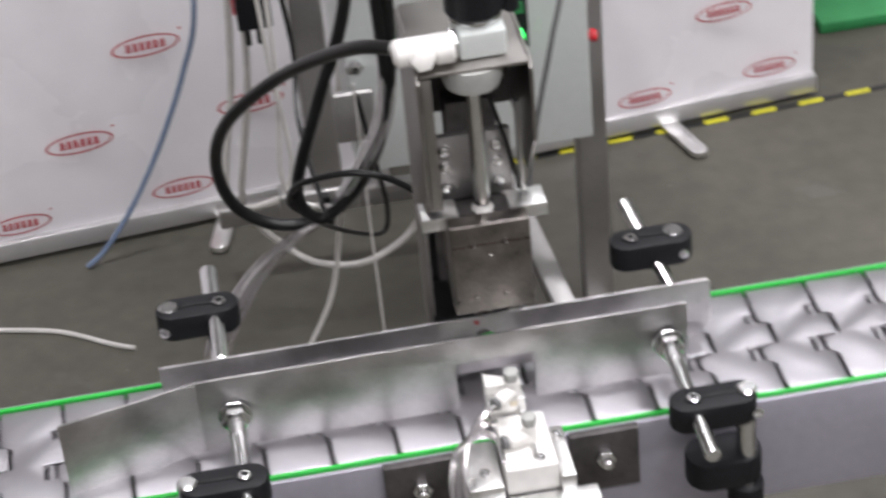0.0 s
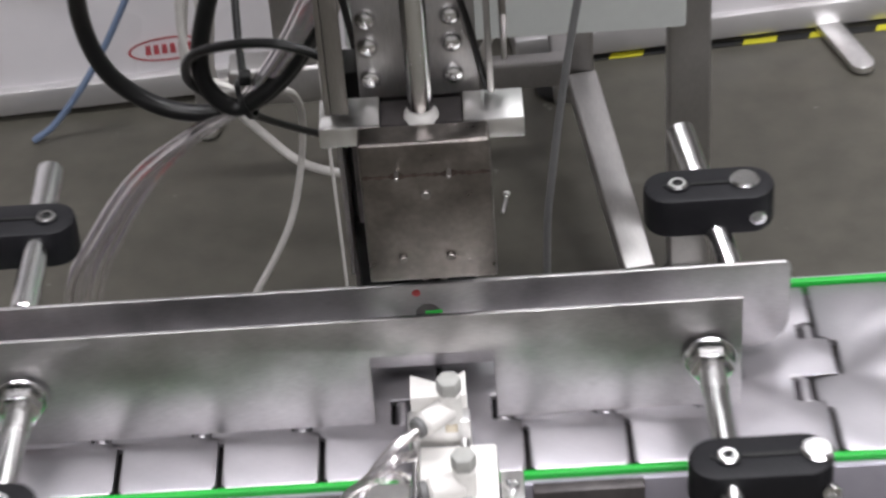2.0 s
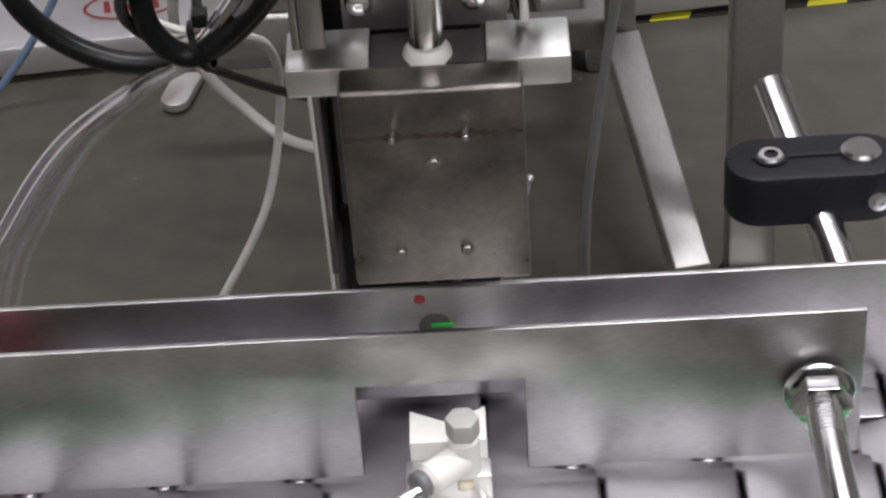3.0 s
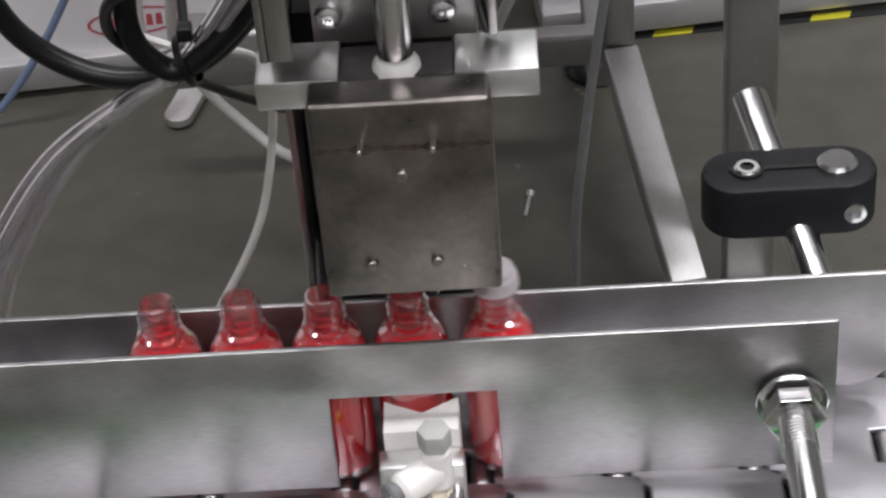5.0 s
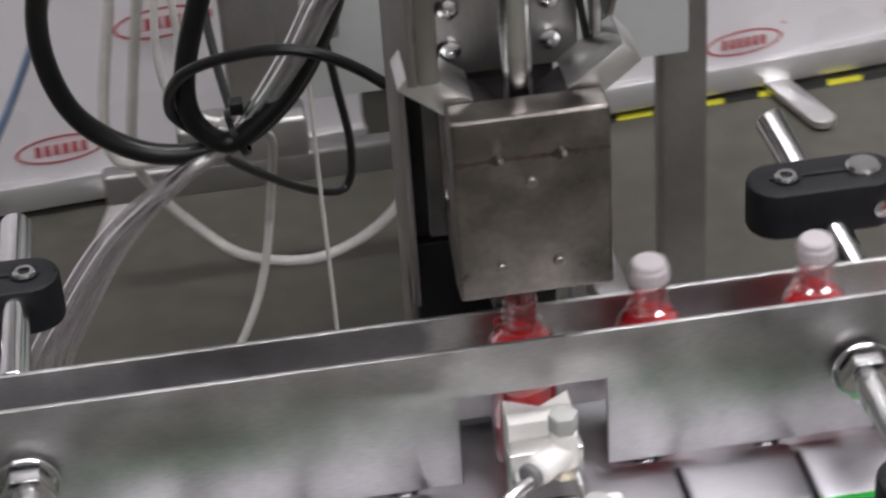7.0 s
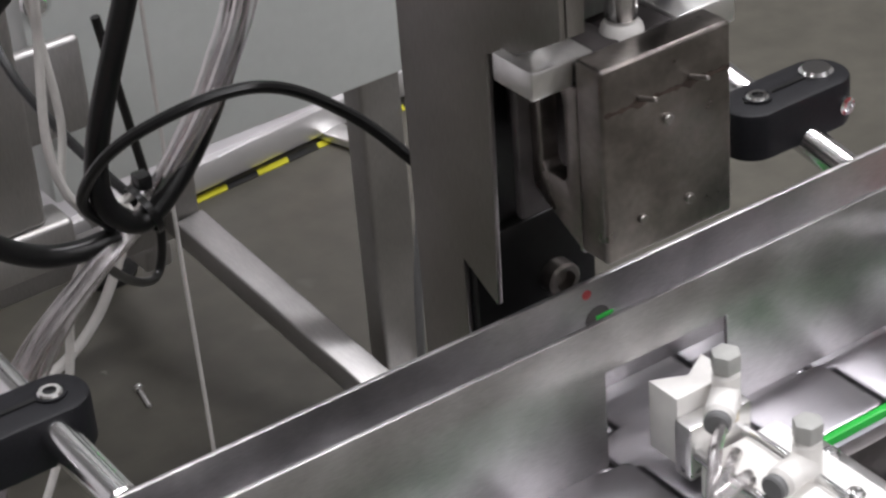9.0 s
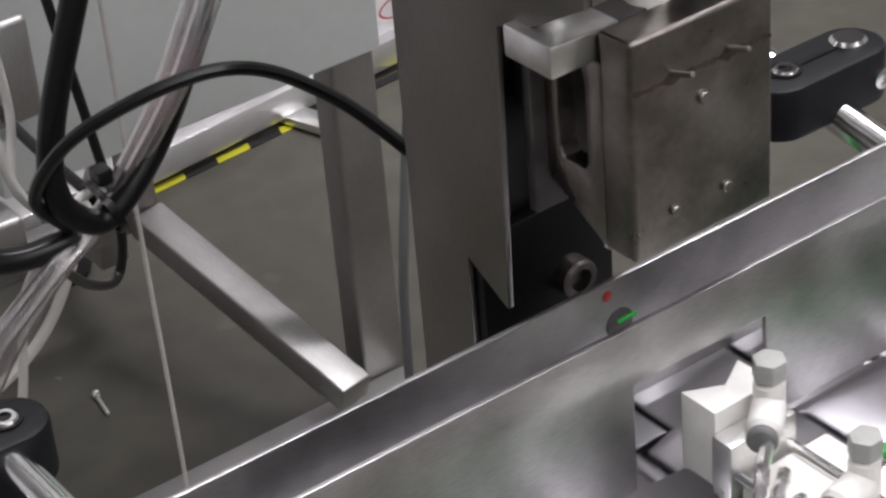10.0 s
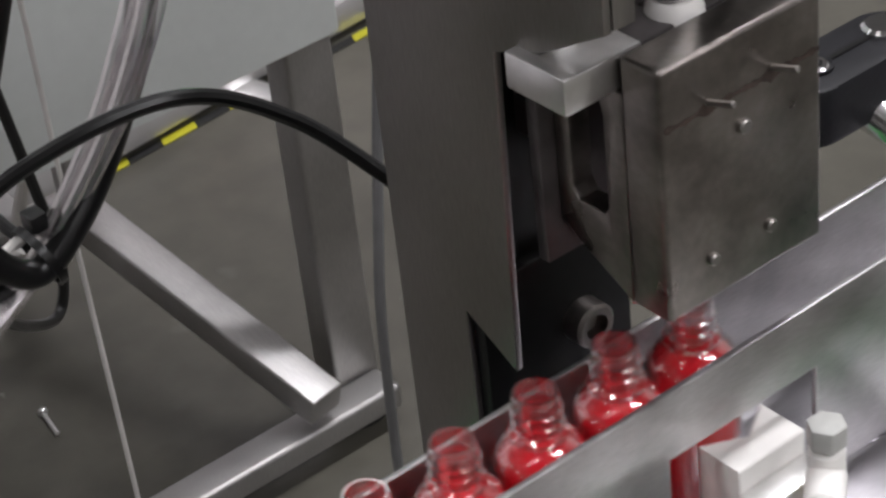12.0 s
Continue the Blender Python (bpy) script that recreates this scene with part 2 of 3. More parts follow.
# ---- conveyor ----
def build_conveyor():
    L0, L1 = -1.75, 1.75
    conv = tagged(empty("conveyor", pose(0, 0, 0)), "slat-chain conveyor with pale metal sides and green wear strips", "conveyor")
    for s, edge in ((-1, 0.0425), (1, 0.0545)):
        a, b = sorted((s * edge, s * (edge + 0.0028)))
        part("wear_strip", box(L0, L1, a, b, -0.006, 0.0012, 0.0006), "green", conv, "bright green plastic wear strip")
        a, b = sorted((s * (edge + 0.0030), s * (edge + 0.006)))
        part("side_panel", box(L0, L1, a, b, -0.075, -0.0008, 0.0008), "side", conv, "pale lavender-grey metal side panel")
    part("bed", box(L0, L1, -0.042, 0.054, -0.07, -0.012), "dark", conv)
    for x in (-1.3, -0.45, 0.75, 1.3):
        for y in (-0.03, 0.04):
            part("leg", box(x - 0.015, x + 0.015, y - 0.012, y + 0.012, FLOOR, -0.07, 0.002), "frame", conv)
    return conv


def chain_outline():
    """One plate from above: stepped edges that leave the hinge barrels open."""
    g = 0.0010
    right = [(0.0535, 0.0), (0.0315, 0.0), (0.0308, -0.0058), (0.0222, -0.0058), (0.0215, 0.0062), (0.0012, 0.0062), (0.0004, -0.0112), (-0.0128, -0.0112), (-0.0136, 0.0), (-0.0395, 0.0), (-0.0413, -0.0018)]
    left = [(0.0535, 0.0), (0.0232, 0.0), (0.0195, 0.0066), (0.0012, 0.0062), (-0.0016, -0.0050), (-0.0150, -0.0050), (-0.0178, 0.0), (-0.0395, 0.0), (-0.0413, 0.0018)]
    return [(o + g, y) for y, o in left] + [(PITCH + o - g, y) for y, o in right][::-1]


def build_chain():
    chain = tagged(empty("slat_chain", pose(0, 0, 0)), "stainless steel slat conveyor chain with stepped interlocking plates", "conveyor chain")
    bm = prism(chain_outline(), -0.003, 0.0, "z", 0.0006)
    me = mesh_of("chain_plate", bm, "plate")
    eyes = [mesh_of("hinge", rod(0.0029, ln, 0.0004, 14, along_y(hx, hy, -0.0033)), "plate") for hx, hy, ln in ((-0.0026, 0.0224, 0.0082), (-0.0080, -0.0126, 0.0128))]
    for k in range(-40, 12):
        p = new("chain_plate", me)
        p.parent = chain
        p.matrix_basis = pose(k * PITCH, 0, 0)
        for eye in eyes:
            q = new("hinge", eye)
            q.parent = p
    return chain


CONVEYOR = build_conveyor()
CHAIN = build_chain()
CHAIN_PHASE = 0.0632 - BELT_SPEED * 1.5


# ---- guide rails ----
def rail_front():
    th = 0.0018
    ob = tagged(empty("front_guide_rail", pose(0, 0, 0)), "brushed sheet-steel guide rail with a notch and a flared end", "guide rail")
    y = -0.0141
    zt, zb = 0.0543, 0.0035
    outline = [(-0.174, zb), (-0.0255, zb), (-0.0255, 0.0364), (0.0198, 0.0364), (0.0198, zb), (0.1106, zb), (0.1106, zt), (-0.174, zt)]
    bm = prism(outline, y - th, y, "y", 0.0005)
    part("sheet", bm, "rail", ob)
    flare = prism([(-0.174, y - th), (-0.174, y), (-0.252, y - 0.018), (-0.2525, y - 0.018 - th)], 0.0036, zt, "z", 0.0003)
    part("flared_end", flare, "rail", ob)
    return ob


def rail_back():
    th = 0.0018
    ob = tagged(empty("back_guide_rail", pose(0, 0, 0)), "plain brushed sheet-steel guide rail behind the bottles", "guide rail")
    y, zt, zb = 0.0153, 0.0442, 0.0035
    part("sheet", prism([(-0.194, zb), (0.1200, zb), (0.1262, zb + 0.0016), (0.1308, zb + 0.0060), (0.1325, zb + 0.0120), (0.1325, zt - 0.002), (0.1305, zt), (-0.194, zt)], y, y + th, "y", 0.0005), "rail", ob)
    eye = part("sensor_eye", lathe([(0, 0.0002), (0.0032, 0.0002), (0.0036, 0.0), (0.0046, 0.0), (0.0048, -0.0012)], 24, pose(-0.0040, y - 0.0002, 0.0300, 90, 0, 0)), "dark", ob, "dark round sensor eye set into the rail")
    # Green strip paints the wear strip's reflection onto the rail.
    part("signal_light", box(-0.0050, 0.0015, y - 0.0008, y - 0.0003, 0.0302, 0.0316, 0.0002), "green", eye, "thin green strip standing in for a reflection")
    # Glowing red disc stands in for the sensor's light spot on the rail.
    part("beam_lens", lathe([(0.0016, 0), (0.0016, 0.0003), (0.0010, 0.0005), (0, 0.0006)], 18, pose(-0.0078, y, 0.0402, 90, 0, 0)), "redglow", eye, "faint red disc standing in for a spot of light on the rail")
    return ob


rail_front()
rail_back()


# ---- rail clamps ----
def hex_nut(r, h, m):
    pts = [(r * math.cos(radians(60 * k)), r * math.sin(radians(60 * k))) for k in range(6)]
    bm = prism(pts, 0, h, "z", 0.0005)
    bmesh.ops.transform(bm, matrix=m, verts=bm.verts[:])
    return bm


def bolt_up(ob, x, y_rail, ny, z_rod, s):
    part("nut", hex_nut(0.0085, 0.0055, along_y(x, min(ny, ny + s * 0.0055), z_rod)), "chrome", ob, "hexagonal steel nut")
    part("washer", rod(0.0098, 0.0012, 0.0003, 24, along_y(x, y_rail + (0.0005 if s > 0 else -0.0017), z_rod)), "chrome", ob)
    thread = bmesh.new()
    for k in range(9):
        yy = ny + s * (0.0065 + 0.0013 * k)
        join(thread, lathe([(0.0044, -0.0005), (0.0050, 0), (0.0044, 0.0005)], 16, along_y(x, yy, z_rod)))
    part("thread", thread, "chrome", ob)


def rail_bracket(name, x, y_tip, y_rail, yc, zc, dx, z_rod, skew=0.0, drop=0.0):
    """A rod bolted to a rail, held by a black cross clamp on an upright rod. dx: from the rod to the upright. skew and
    drop lean the level rod to fit the camera's view.
    """
    s = 1 if y_tip > y_rail else -1
    ob = tagged(empty(name, pose(0, 0, 0)), "black plastic cross clamp holding a steel guide-rail rod", "rail clamp", "rail clamps")
    lo, hi = sorted((y_rail, y_tip))
    ny = y_rail + s * 0.003
    if s > 0:
        foot_at, tip_at = Vector((x + skew, y_rail, z_rod - drop)), Vector((x, y_tip, z_rod))
        turn = Matrix.Translation(foot_at) @ (tip_at - foot_at).to_track_quat("Z", "Y").to_matrix().to_4x4()
        part("rod_neck", rod(0.0036, 0.009, 0.0004, 16, turn), "chrome", ob)
        part("rod", rod(0.0054, (tip_at - foot_at).length - 0.008, 0.0008, 20, turn @ pose(0, 0, 0.008)), "chrome", ob, "polished steel rod")
    else:
        part("rod", rod(0.0047, hi - lo, 0.0008, 20, along_y(x, lo, z_rod)), "chrome", ob, "polished steel rod")
    if s < 0:
        bolt_up(ob, x, y_rail, ny, z_rod, s)
    cx = x + dx * 0.36
    w, d, h = 0.050, 0.021, 0.0175
    body = prism(rounded(w, d, d / 2 - 0.0004, 8), 0, h, "z", 0.0016)
    clamp = part("clamp_body", body, "black", ob, "black nylon clamp body", pose(cx, yc, zc - h))
    hx, ux = x - cx - math.copysign(0.0042 if s > 0 else 0.0005, dx), x + dx - cx
    lips = prism(rounded(w * 0.7, 0.0016, 0.0007, 3), h - 0.0002, h + 0.0006, "z")
    part("split", lips, "rubber", clamp)
    part("recess", lathe([(0.0049, 0.0002), (0.0049, 0.0009), (0.0042, 0.0009), (0.0042, 0.0002)], 24, pose(hx, 0, h)), "black", clamp)
    sock = lathe([(0.0039, -0.001), (0.0039, 0.0008), (0.0033, 0.0014), (0.0021, 0.0014), (0.0019, -0.0002), (0, -0.0002)], 18, pose(hx, 0, h))
    part("socket_screw", sock, "chrome", clamp, "steel hex socket screw")
    part("side_screw", lathe([(0.0032, -0.001), (0.0032, 0.0006), (0.0018, 0.0008), (0.0016, -0.0002), (0, -0.0002)], 16, pose(ux + math.copysign(0.004, dx), -d / 2, h * 0.45, 90, 0, 0)), "chrome", clamp)
    if s > 0:
        part("clamp_stub", rod(0.0058, h + 0.0044, 0.001, 24, pose(x + dx, yc, zc - h - 0.0022)), "chrome", ob, "polished steel stub end showing on top")
        return ob
    part("upright", rod(0.0058, zc + 0.0022 + 0.13, 0.001, 24, pose(x + dx, yc, -0.13)), "chrome", ob, "polished upright post end showing on top")
    foot = prism(rounded(0.044, 0.028, 0.013, 8), 0, 0.020, "z", 0.0020)
    part("lower_clamp", foot, "black", ob, "rounded black lower clamp on the conveyor side", pose(x + dx - 0.012 * (1 if dx > 0 else -1), yc + 0.006, -0.030))
    part("clamp_knob", rod(0.0105, 0.022, 0.002, 20, pose(x + dx, yc + 0.002, -0.054)), "black", ob)
    return ob


rail_bracket("rail_clamp", 0.0982, 0.0905, 0.0185, 0.0540, 0.0535, 0.0215, 0.0540, 0.0165, 0.0290)
rail_bracket("rail_clamp", -0.1585, 0.1180, 0.0175, 0.0765, 0.0400, -0.0265, 0.0330)
rail_bracket("rail_clamp", 0.0985, -0.1200, -0.0175, -0.0780, 0.0360, 0.0300, 0.0290)
rail_bracket("rail_clamp", -0.1545, -0.1200, -0.0175, -0.0790, 0.0360, -0.0310, 0.0290)


# ---- capping head ----
def screw_head(r, m, mat="chrome"):
    return lathe([(r, 0), (r, r * 0.5), (r * 0.75, r * 0.8), (r * 0.55, r * 0.85), (r * 0.5, r * 0.35), (0, r * 0.35)], 16, m)


def build_head():
    head = tagged(empty("capping_head", pose(0, 0, 0)), "worn machined-steel capping head block with side window and pins", "capping head")
    # front slab with its rear body; the body is built round an open shaft and a side window
    part("front_plate", box(-0.0222, 0.0232, -0.0145, -0.0030, 0.0703, 0.1308, 0.0013, 3), "block", head)
    for s in (-1, 1):
        cheek = [(-0.0031, 0.0703), (0.0185, 0.0815), (0.0185, 0.1215), (0.0140, 0.1215), (0.0140, 0.0920), (0.0125, 0.0895), (0.0045, 0.0895), (0.0030, 0.0915), (0.0030, 0.1140), (0.0050, 0.1215), (-0.0031, 0.1215)]
        a, b = (-0.0219, -0.0160) if s < 0 else (0.0168, 0.0229)
        part("cheek", prism(cheek, a, b, "x", 0.0004), "block", head)
    # Plate added to darken the cleft beside the front plate.
    part("rear_plate", box(-0.0262, 0.0200, 0.0188, 0.0222, 0.072, 0.121, 0.0005), "dark", head, "dark plate added to fill the gap behind the block")
    part("inner_sleeve", rod(0.0036, 0.030, 0.001, 16, pose(-0.0155, 0.006, 0.0950, 0, 90, 0)), "white", head, "white plastic roller inside the window")
    smear = bmesh.new()
    rows = [[], []]
    for k in range(61):
        x = -0.0215 + 0.0440 * k / 60
        mid = 0.1172 + 0.0006 * noise.noise(Vector((x * 150, 2, 0)))
        half = 0.0004 + 0.0010 * abs(noise.noise(Vector((x * 420, 7, 1)))) + 0.0014 * max(0, 1 - abs(abs(x + 0.0005) - 0.009) / 0.003)
        for row, e in zip(rows, (-1, 1)):
            row.append(smear.verts.new((x, -0.01460, mid + e * half)))
    for k in range(60):
        smear.faces.new((rows[0][k], rows[0][k + 1], rows[1][k + 1], rows[1][k]))
    part("rust_line", smear, "rust", head, "brown smeared joint line")
    for x, z, r in ((0.0, 0.1090, 0.0017), (-0.0098, 0.0812, 0.0015), (0.0070, 0.0812, 0.0016)):
        part("pin", rod(r, 0.0022, 0.0004, 14, along_y(x, -0.0160, z)), "column", head, "steel dowel pin")
    for x in (-0.0095, 0.0085):
        part("cotter_pin", rod(0.0008, 0.0085, 0.0002, 8, pose(x, -0.0140, 0.1186, 72, 0, 0)), "column", head, "thin protruding pin")
    for x in (-0.018, 0.018):
        part("stud", rod(0.0022, 0.004, 0.0005, 12, pose(x, 0.0, 0.0675)), "chrome", head)
    return head


def build_lever(side):
    """One flat bar on top of the block; its origin is the pivot."""
    bar = tagged(empty("gripper_lever", pose(side * 0.0200, 0.0065, 0.1262)), "bright flat milled steel gripper lever on the capping block", "lever", "gripper levers")
    a, b = sorted((side * 0.0155, side * -0.0055))
    part("bar", box(a, b, -0.0085, 0.0095, -0.0045, 0.0040, 0.0007), "alu", bar)
    a, b = sorted((side * -0.0056, side * -0.0165))
    part("tongue", box(a, b, -0.0070, 0.0080, -0.0050, 0.0030, 0.0008), "dark", bar)
    return bar


def build_column():
    col = tagged(empty("machine_column", pose(0, 0, 0)), "upright stainless sheet-metal machine column carrying the capping head", "machine column")
    prof = [(0.0265, 0.0415), (0.0430, 0.0500), (0.0440, FLOOR + 0.02), (0.0680, FLOOR + 0.02), (0.0680, 0.2230), (0.0640, 0.2290), (-0.0060, 0.2290), (-0.0110, 0.2240), (-0.0110, 0.1420), (0.0100, 0.1300), (0.0235, 0.1255)]
    part("side_plate", prism(prof, -0.0320, -0.0300, "x", 0.0004), "column", col)
    ear = [(0.0680, 0.1560), (0.0680, 0.2230), (0.0640, 0.2290), (-0.0060, 0.2290), (-0.0110, 0.2240), (-0.0110, 0.1780), (0.0190, 0.1400), (0.0300, 0.1380), (0.0400, 0.1560)]
    part("side_plate", prism(ear, 0.0290, 0.0310, "x", 0.0004), "column", col)
    part("top_plate", box(-0.0298, 0.0288, -0.0110, 0.0675, 0.2270, 0.2292, 0.0006), "column", col)
    # The dark material puts the bracket's shaded inside into the colour.
    part("back_plate", box(-0.0298, 0.0288, 0.0600, 0.0620, 0.1600, 0.2265), "dark", col)
    low = part("lower_block", box(-0.0298, 0.0150, 0.0400, 0.0600, FLOOR + 0.02, 0.0560, 0.001), "rubber", col, "black block under the head")
    # Added block keeps the bright background out of the gap by the column.
    part("back_block", box(-0.0298, 0.0150, 0.0430, 0.0600, 0.0562, 0.1220, 0.001), "rubber", col, "black block added to close the gap behind the head")
    part("ring_bolt", lathe([(0.0058, -0.002), (0.0058, 0.0050), (0.0050, 0.0058), (0.0034, 0.0058), (0.0032, 0.0020), (0, 0.0020)], 22, pose(-0.0010, 0.0400, 0.0330, 90, 0, 0)), "block", low, "round hollow steel bolt head")
    # Dark here too, for the shade behind the mounting plate.
    part("back_spine", box(-0.0140, 0.0140, 0.0242, 0.0420, 0.0900, 0.1870, 0.001), "dark", col)
    plate = part("mounting_plate", box(-0.0215, 0.0205, 0.0190, 0.0240, 0.1270, 0.1690, 0.0006), "frame", col, "dull milled mounting plate")
    for s in (-1, 1):
        for z in (0.1360, 0.1494, 0.1605):
            dome = lathe([(0.0037, 0), (0.0037, 0.0010), (0.0030, 0.0022), (0.0016, 0.0028), (0.0008, 0.0028), (0.0007, 0.0018), (0, 0.0018)], 20, pose(s * 0.0145 - 0.0025, 0.0190, z, 90, 0, 0))
            part("screw", dome, "chrome", plate, "domed steel screw head")
    part("front_flange", box(-0.0298, -0.0238, -0.0112, -0.0094, 0.1420, 0.2262, 0.0006), "column", col)
    part("inner_strip", box(0.0235, 0.0258, 0.0110, 0.0185, 0.1320, 0.1900, 0.0005), "frame", col)
    return col


def build_cylinder():
    cyl = tagged(empty("air_cylinder", pose(0, 0, 0)), "pneumatic press cylinder with white tee fitting and black collar", "air cylinder")
    part("ring", lathe([(0.006, 0.2130), (0.0150, 0.2130), (0.0165, 0.2170), (0.0165, 0.2268), (0.006, 0.2268)], 28, pose(0.0, 0.003, 0)), "grey", cyl, "dull grey plastic bearing ring")
    part("end_block", box(-0.0062, 0.0196, -0.0030, 0.0300, 0.2294, 0.2462, 0.0022, 3), "cabinet", cyl, "off-white cylinder end block")
    part("flange", rod(0.0142, 0.004, 0.001, 28, pose(0.0057, 0.014, 0.2460)), "chrome", cyl)
    part("collar", rod(0.0162, 0.028, 0.002, 28, pose(0.0057, 0.014, 0.2500)), "black", cyl, "black plastic collar")
    part("barrel", rod(0.0120, 0.050, 0.001, 28, pose(0.0045, 0.014, 0.2780)), "chrome", cyl, "polished cylinder barrel")
    part("clamp_lug", rod(0.0045, 0.032, 0.0012, 18, pose(0.0250, 0.012, 0.2480)), "black", cyl)
    tee = part("tee_fitting", rod(0.0078, 0.0290, 0.0022, 20, pose(-0.0415, -0.001, 0.2392, 0, 90, 0)), "white", cyl, "white plastic tee fitting")
    part("branch", rod(0.0086, 0.0120, 0.002, 20, pose(-0.0205, -0.001, 0.2385, 0, 90, 0)), "white", tee)
    part("screw_top", hex_nut(0.0068, 0.010, pose(-0.0285, -0.0030, 0.2370, 75, 0, 12)), "white", tee)
    part("nipple", hex_nut(0.0090, 0.0040, pose(-0.0108, 0.002, 0.2388, 0, 90, 0)), "chrome", tee, "bright hexagonal nipple")
    return cyl


def build_plunger():
    """The press rod; its origin is at the rod's foot."""
    ob = tagged(empty("press_rod", pose(0, 0.004, 0.1265)), "polished press rod with a white plastic foot", "press rod")
    part("shaft", rod(0.0046, 0.092, 0.0008, 20, pose(0, 0, 0.006)), "chrome", ob)
    part("foot", lathe([(0, 0), (0.0060, 0), (0.0066, 0.0008), (0.0060, 0.0040), (0.0048, 0.0056), (0, 0.0056)], 20), "white", ob, "white plastic press foot")
    return ob


build_head()
LEVERS = [build_lever(-1), build_lever(1)]
build_column()
build_cylinder()
PRESS = build_plunger()


# ---- bottle stop ----
def build_stop():
    """The sliding V-block, its little cylinder and fittings; origin at rest."""
    ob = tagged(empty("bottle_stop", pose(0, 0, 0)), "white plastic V-block bottle stop with pneumatic fittings", "bottle stop")
    z0, z1 = 0.0050, 0.0285
    vee = [(-0.0115, -0.0172), (-0.0115, -0.0300), (0.0090, -0.0300), (0.0090, -0.0165), (-0.0010, -0.0225)]
    part("v_block", prism(vee, z0, z1, "z", 0.0004), "white", ob, "white acetal V-shaped block")
    part("carriage", box(-0.0130, 0.0100, -0.0375, -0.0302, 0.0040, 0.0225, 0.0008), "alu", ob)
    part("guide_pin", rod(0.0018, 0.050, 0.0004, 12, along_y(-0.0105, -0.0800, 0.0130)), "chrome", ob)
    part("guide_pin", rod(0.0018, 0.050, 0.0004, 12, along_y(0.0075, -0.0800, 0.0130)), "chrome", ob)
    return ob


def build_stop_base():
    ob = tagged(empty("stop_mount", pose(0, 0, 0)), "aluminium cylinder and bracket bolted to the conveyor side", "mount")
    part("cylinder_body", box(-0.0110, 0.0190, -0.0860, -0.0390, -0.0060, 0.0125, 0.0012), "white", ob, "white enamelled cylinder body")
    part("side_bracket", box(0.0195, 0.0280, -0.0900, -0.0470, -0.0250, 0.0060, 0.0008), "alu", ob)
    part("side_bracket", box(-0.0330, -0.0130, -0.0900, -0.0500, -0.0250, 0.0060, 0.0008), "alu", ob)
    part("bracket_foot", box(-0.0330, 0.0400, -0.1000, -0.0880, -0.0400, -0.0050, 0.0008), "alu", ob)
    for x0, x1 in ((-0.0770, -0.0350), (0.0310, 0.0715)):
        p = part("fixing_plate", box(x0, x1, -0.0545, -0.0490, -0.0420, 0.0010, 0.0008), "dark", ob, "dark steel fixing plate")
        xm = (x0 + x1) / 2
        part("bolt", hex_nut(0.0060, 0.004, pose(xm, -0.0545, -0.0170, 90, 0, 0)), "chrome", p)
        part("stud", rod(0.0034, 0.009, 0.0006, 14, pose(xm, -0.0545, -0.0170, 90, 0, 0)), "chrome", p)
    for x, y, z in ((0.0100, -0.0800, 0.0125), (-0.0220, -0.0780, 0.0060), (0.0235, -0.0560, 0.0060)):
        part("socket_screw", screw_head(0.0030, pose(x, y, z)), "chrome", ob)
    for i, (x, y, z, a) in enumerate(((0.0030, -0.0345, 0.0215, 40), (0.0070, -0.0640, 0.0120, 12))):
        v = part("flow_valve", rod(0.0042, 0.0130, 0.0008, 18, pose(x, y, z)), "white", ob, "off-white flow valve fitting")
        part("valve_knob", hex_nut(0.0046, 0.0060, pose(x, y, z + 0.0135)), "grey", v, "grey hexagonal valve knob")
        part("valve_base", hex_nut(0.0040, 0.0040, pose(x, y, z - 0.0040)), "brass", v, "nickel-plated valve base")
        tube_dir = pose(x, y, z + 0.0055, 0, -90, a)
        part("elbow", rod(0.0046, 0.0135, 0.0012, 18, tube_dir), "white", v)
        part("collar", rod(0.0040, 0.0030, 0.0006, 18, tube_dir @ pose(0, 0, 0.0137)), "greyc", v)
    return ob


STOP = build_stop()
build_stop_base()


# ---- bottles ----
def bottle_mesh():
    R = 0.0106
    outer = [(0, 0.0008), (R - 0.0015, 0.0), (R, 0.0015), (R, 0.0412), (R - 0.0004, 0.0436), (R - 0.0015, 0.0458), (R - 0.0030, 0.0472), (0.0066, 0.0480), (0.0062, 0.0485), (0.0066, 0.0493), (0.0066, 0.0501),
             (0.0053, 0.0508), (0.0053, 0.0522), (0.0058, 0.0526), (0.0058, 0.0531), (0.0053, 0.0536), (0.0053, 0.0550), (0.0058, 0.0554), (0.0058, 0.0559), (0.0053, 0.0564), (0.0052, 0.0590), (0.0049, 0.0600), (0.0042, 0.0600), (0.0040, 0.0480), (R - 0.0034, 0.0452), (R - 0.0012, 0.0405)]
    inner = [(0, 0.0012), (R - 0.0016, 0.0014), (R - 0.0006, 0.0028), (R - 0.0006, 0.0414), (R - 0.0011, 0.0436), (R - 0.0022, 0.0455), (R - 0.0040, 0.0468), (0.0039, 0.0474), (0, 0.0474)]
    return mesh_of("bottle_body", lathe(outer, 28), "glass"), mesh_of("liquid", lathe(inner, 28), "liquid")


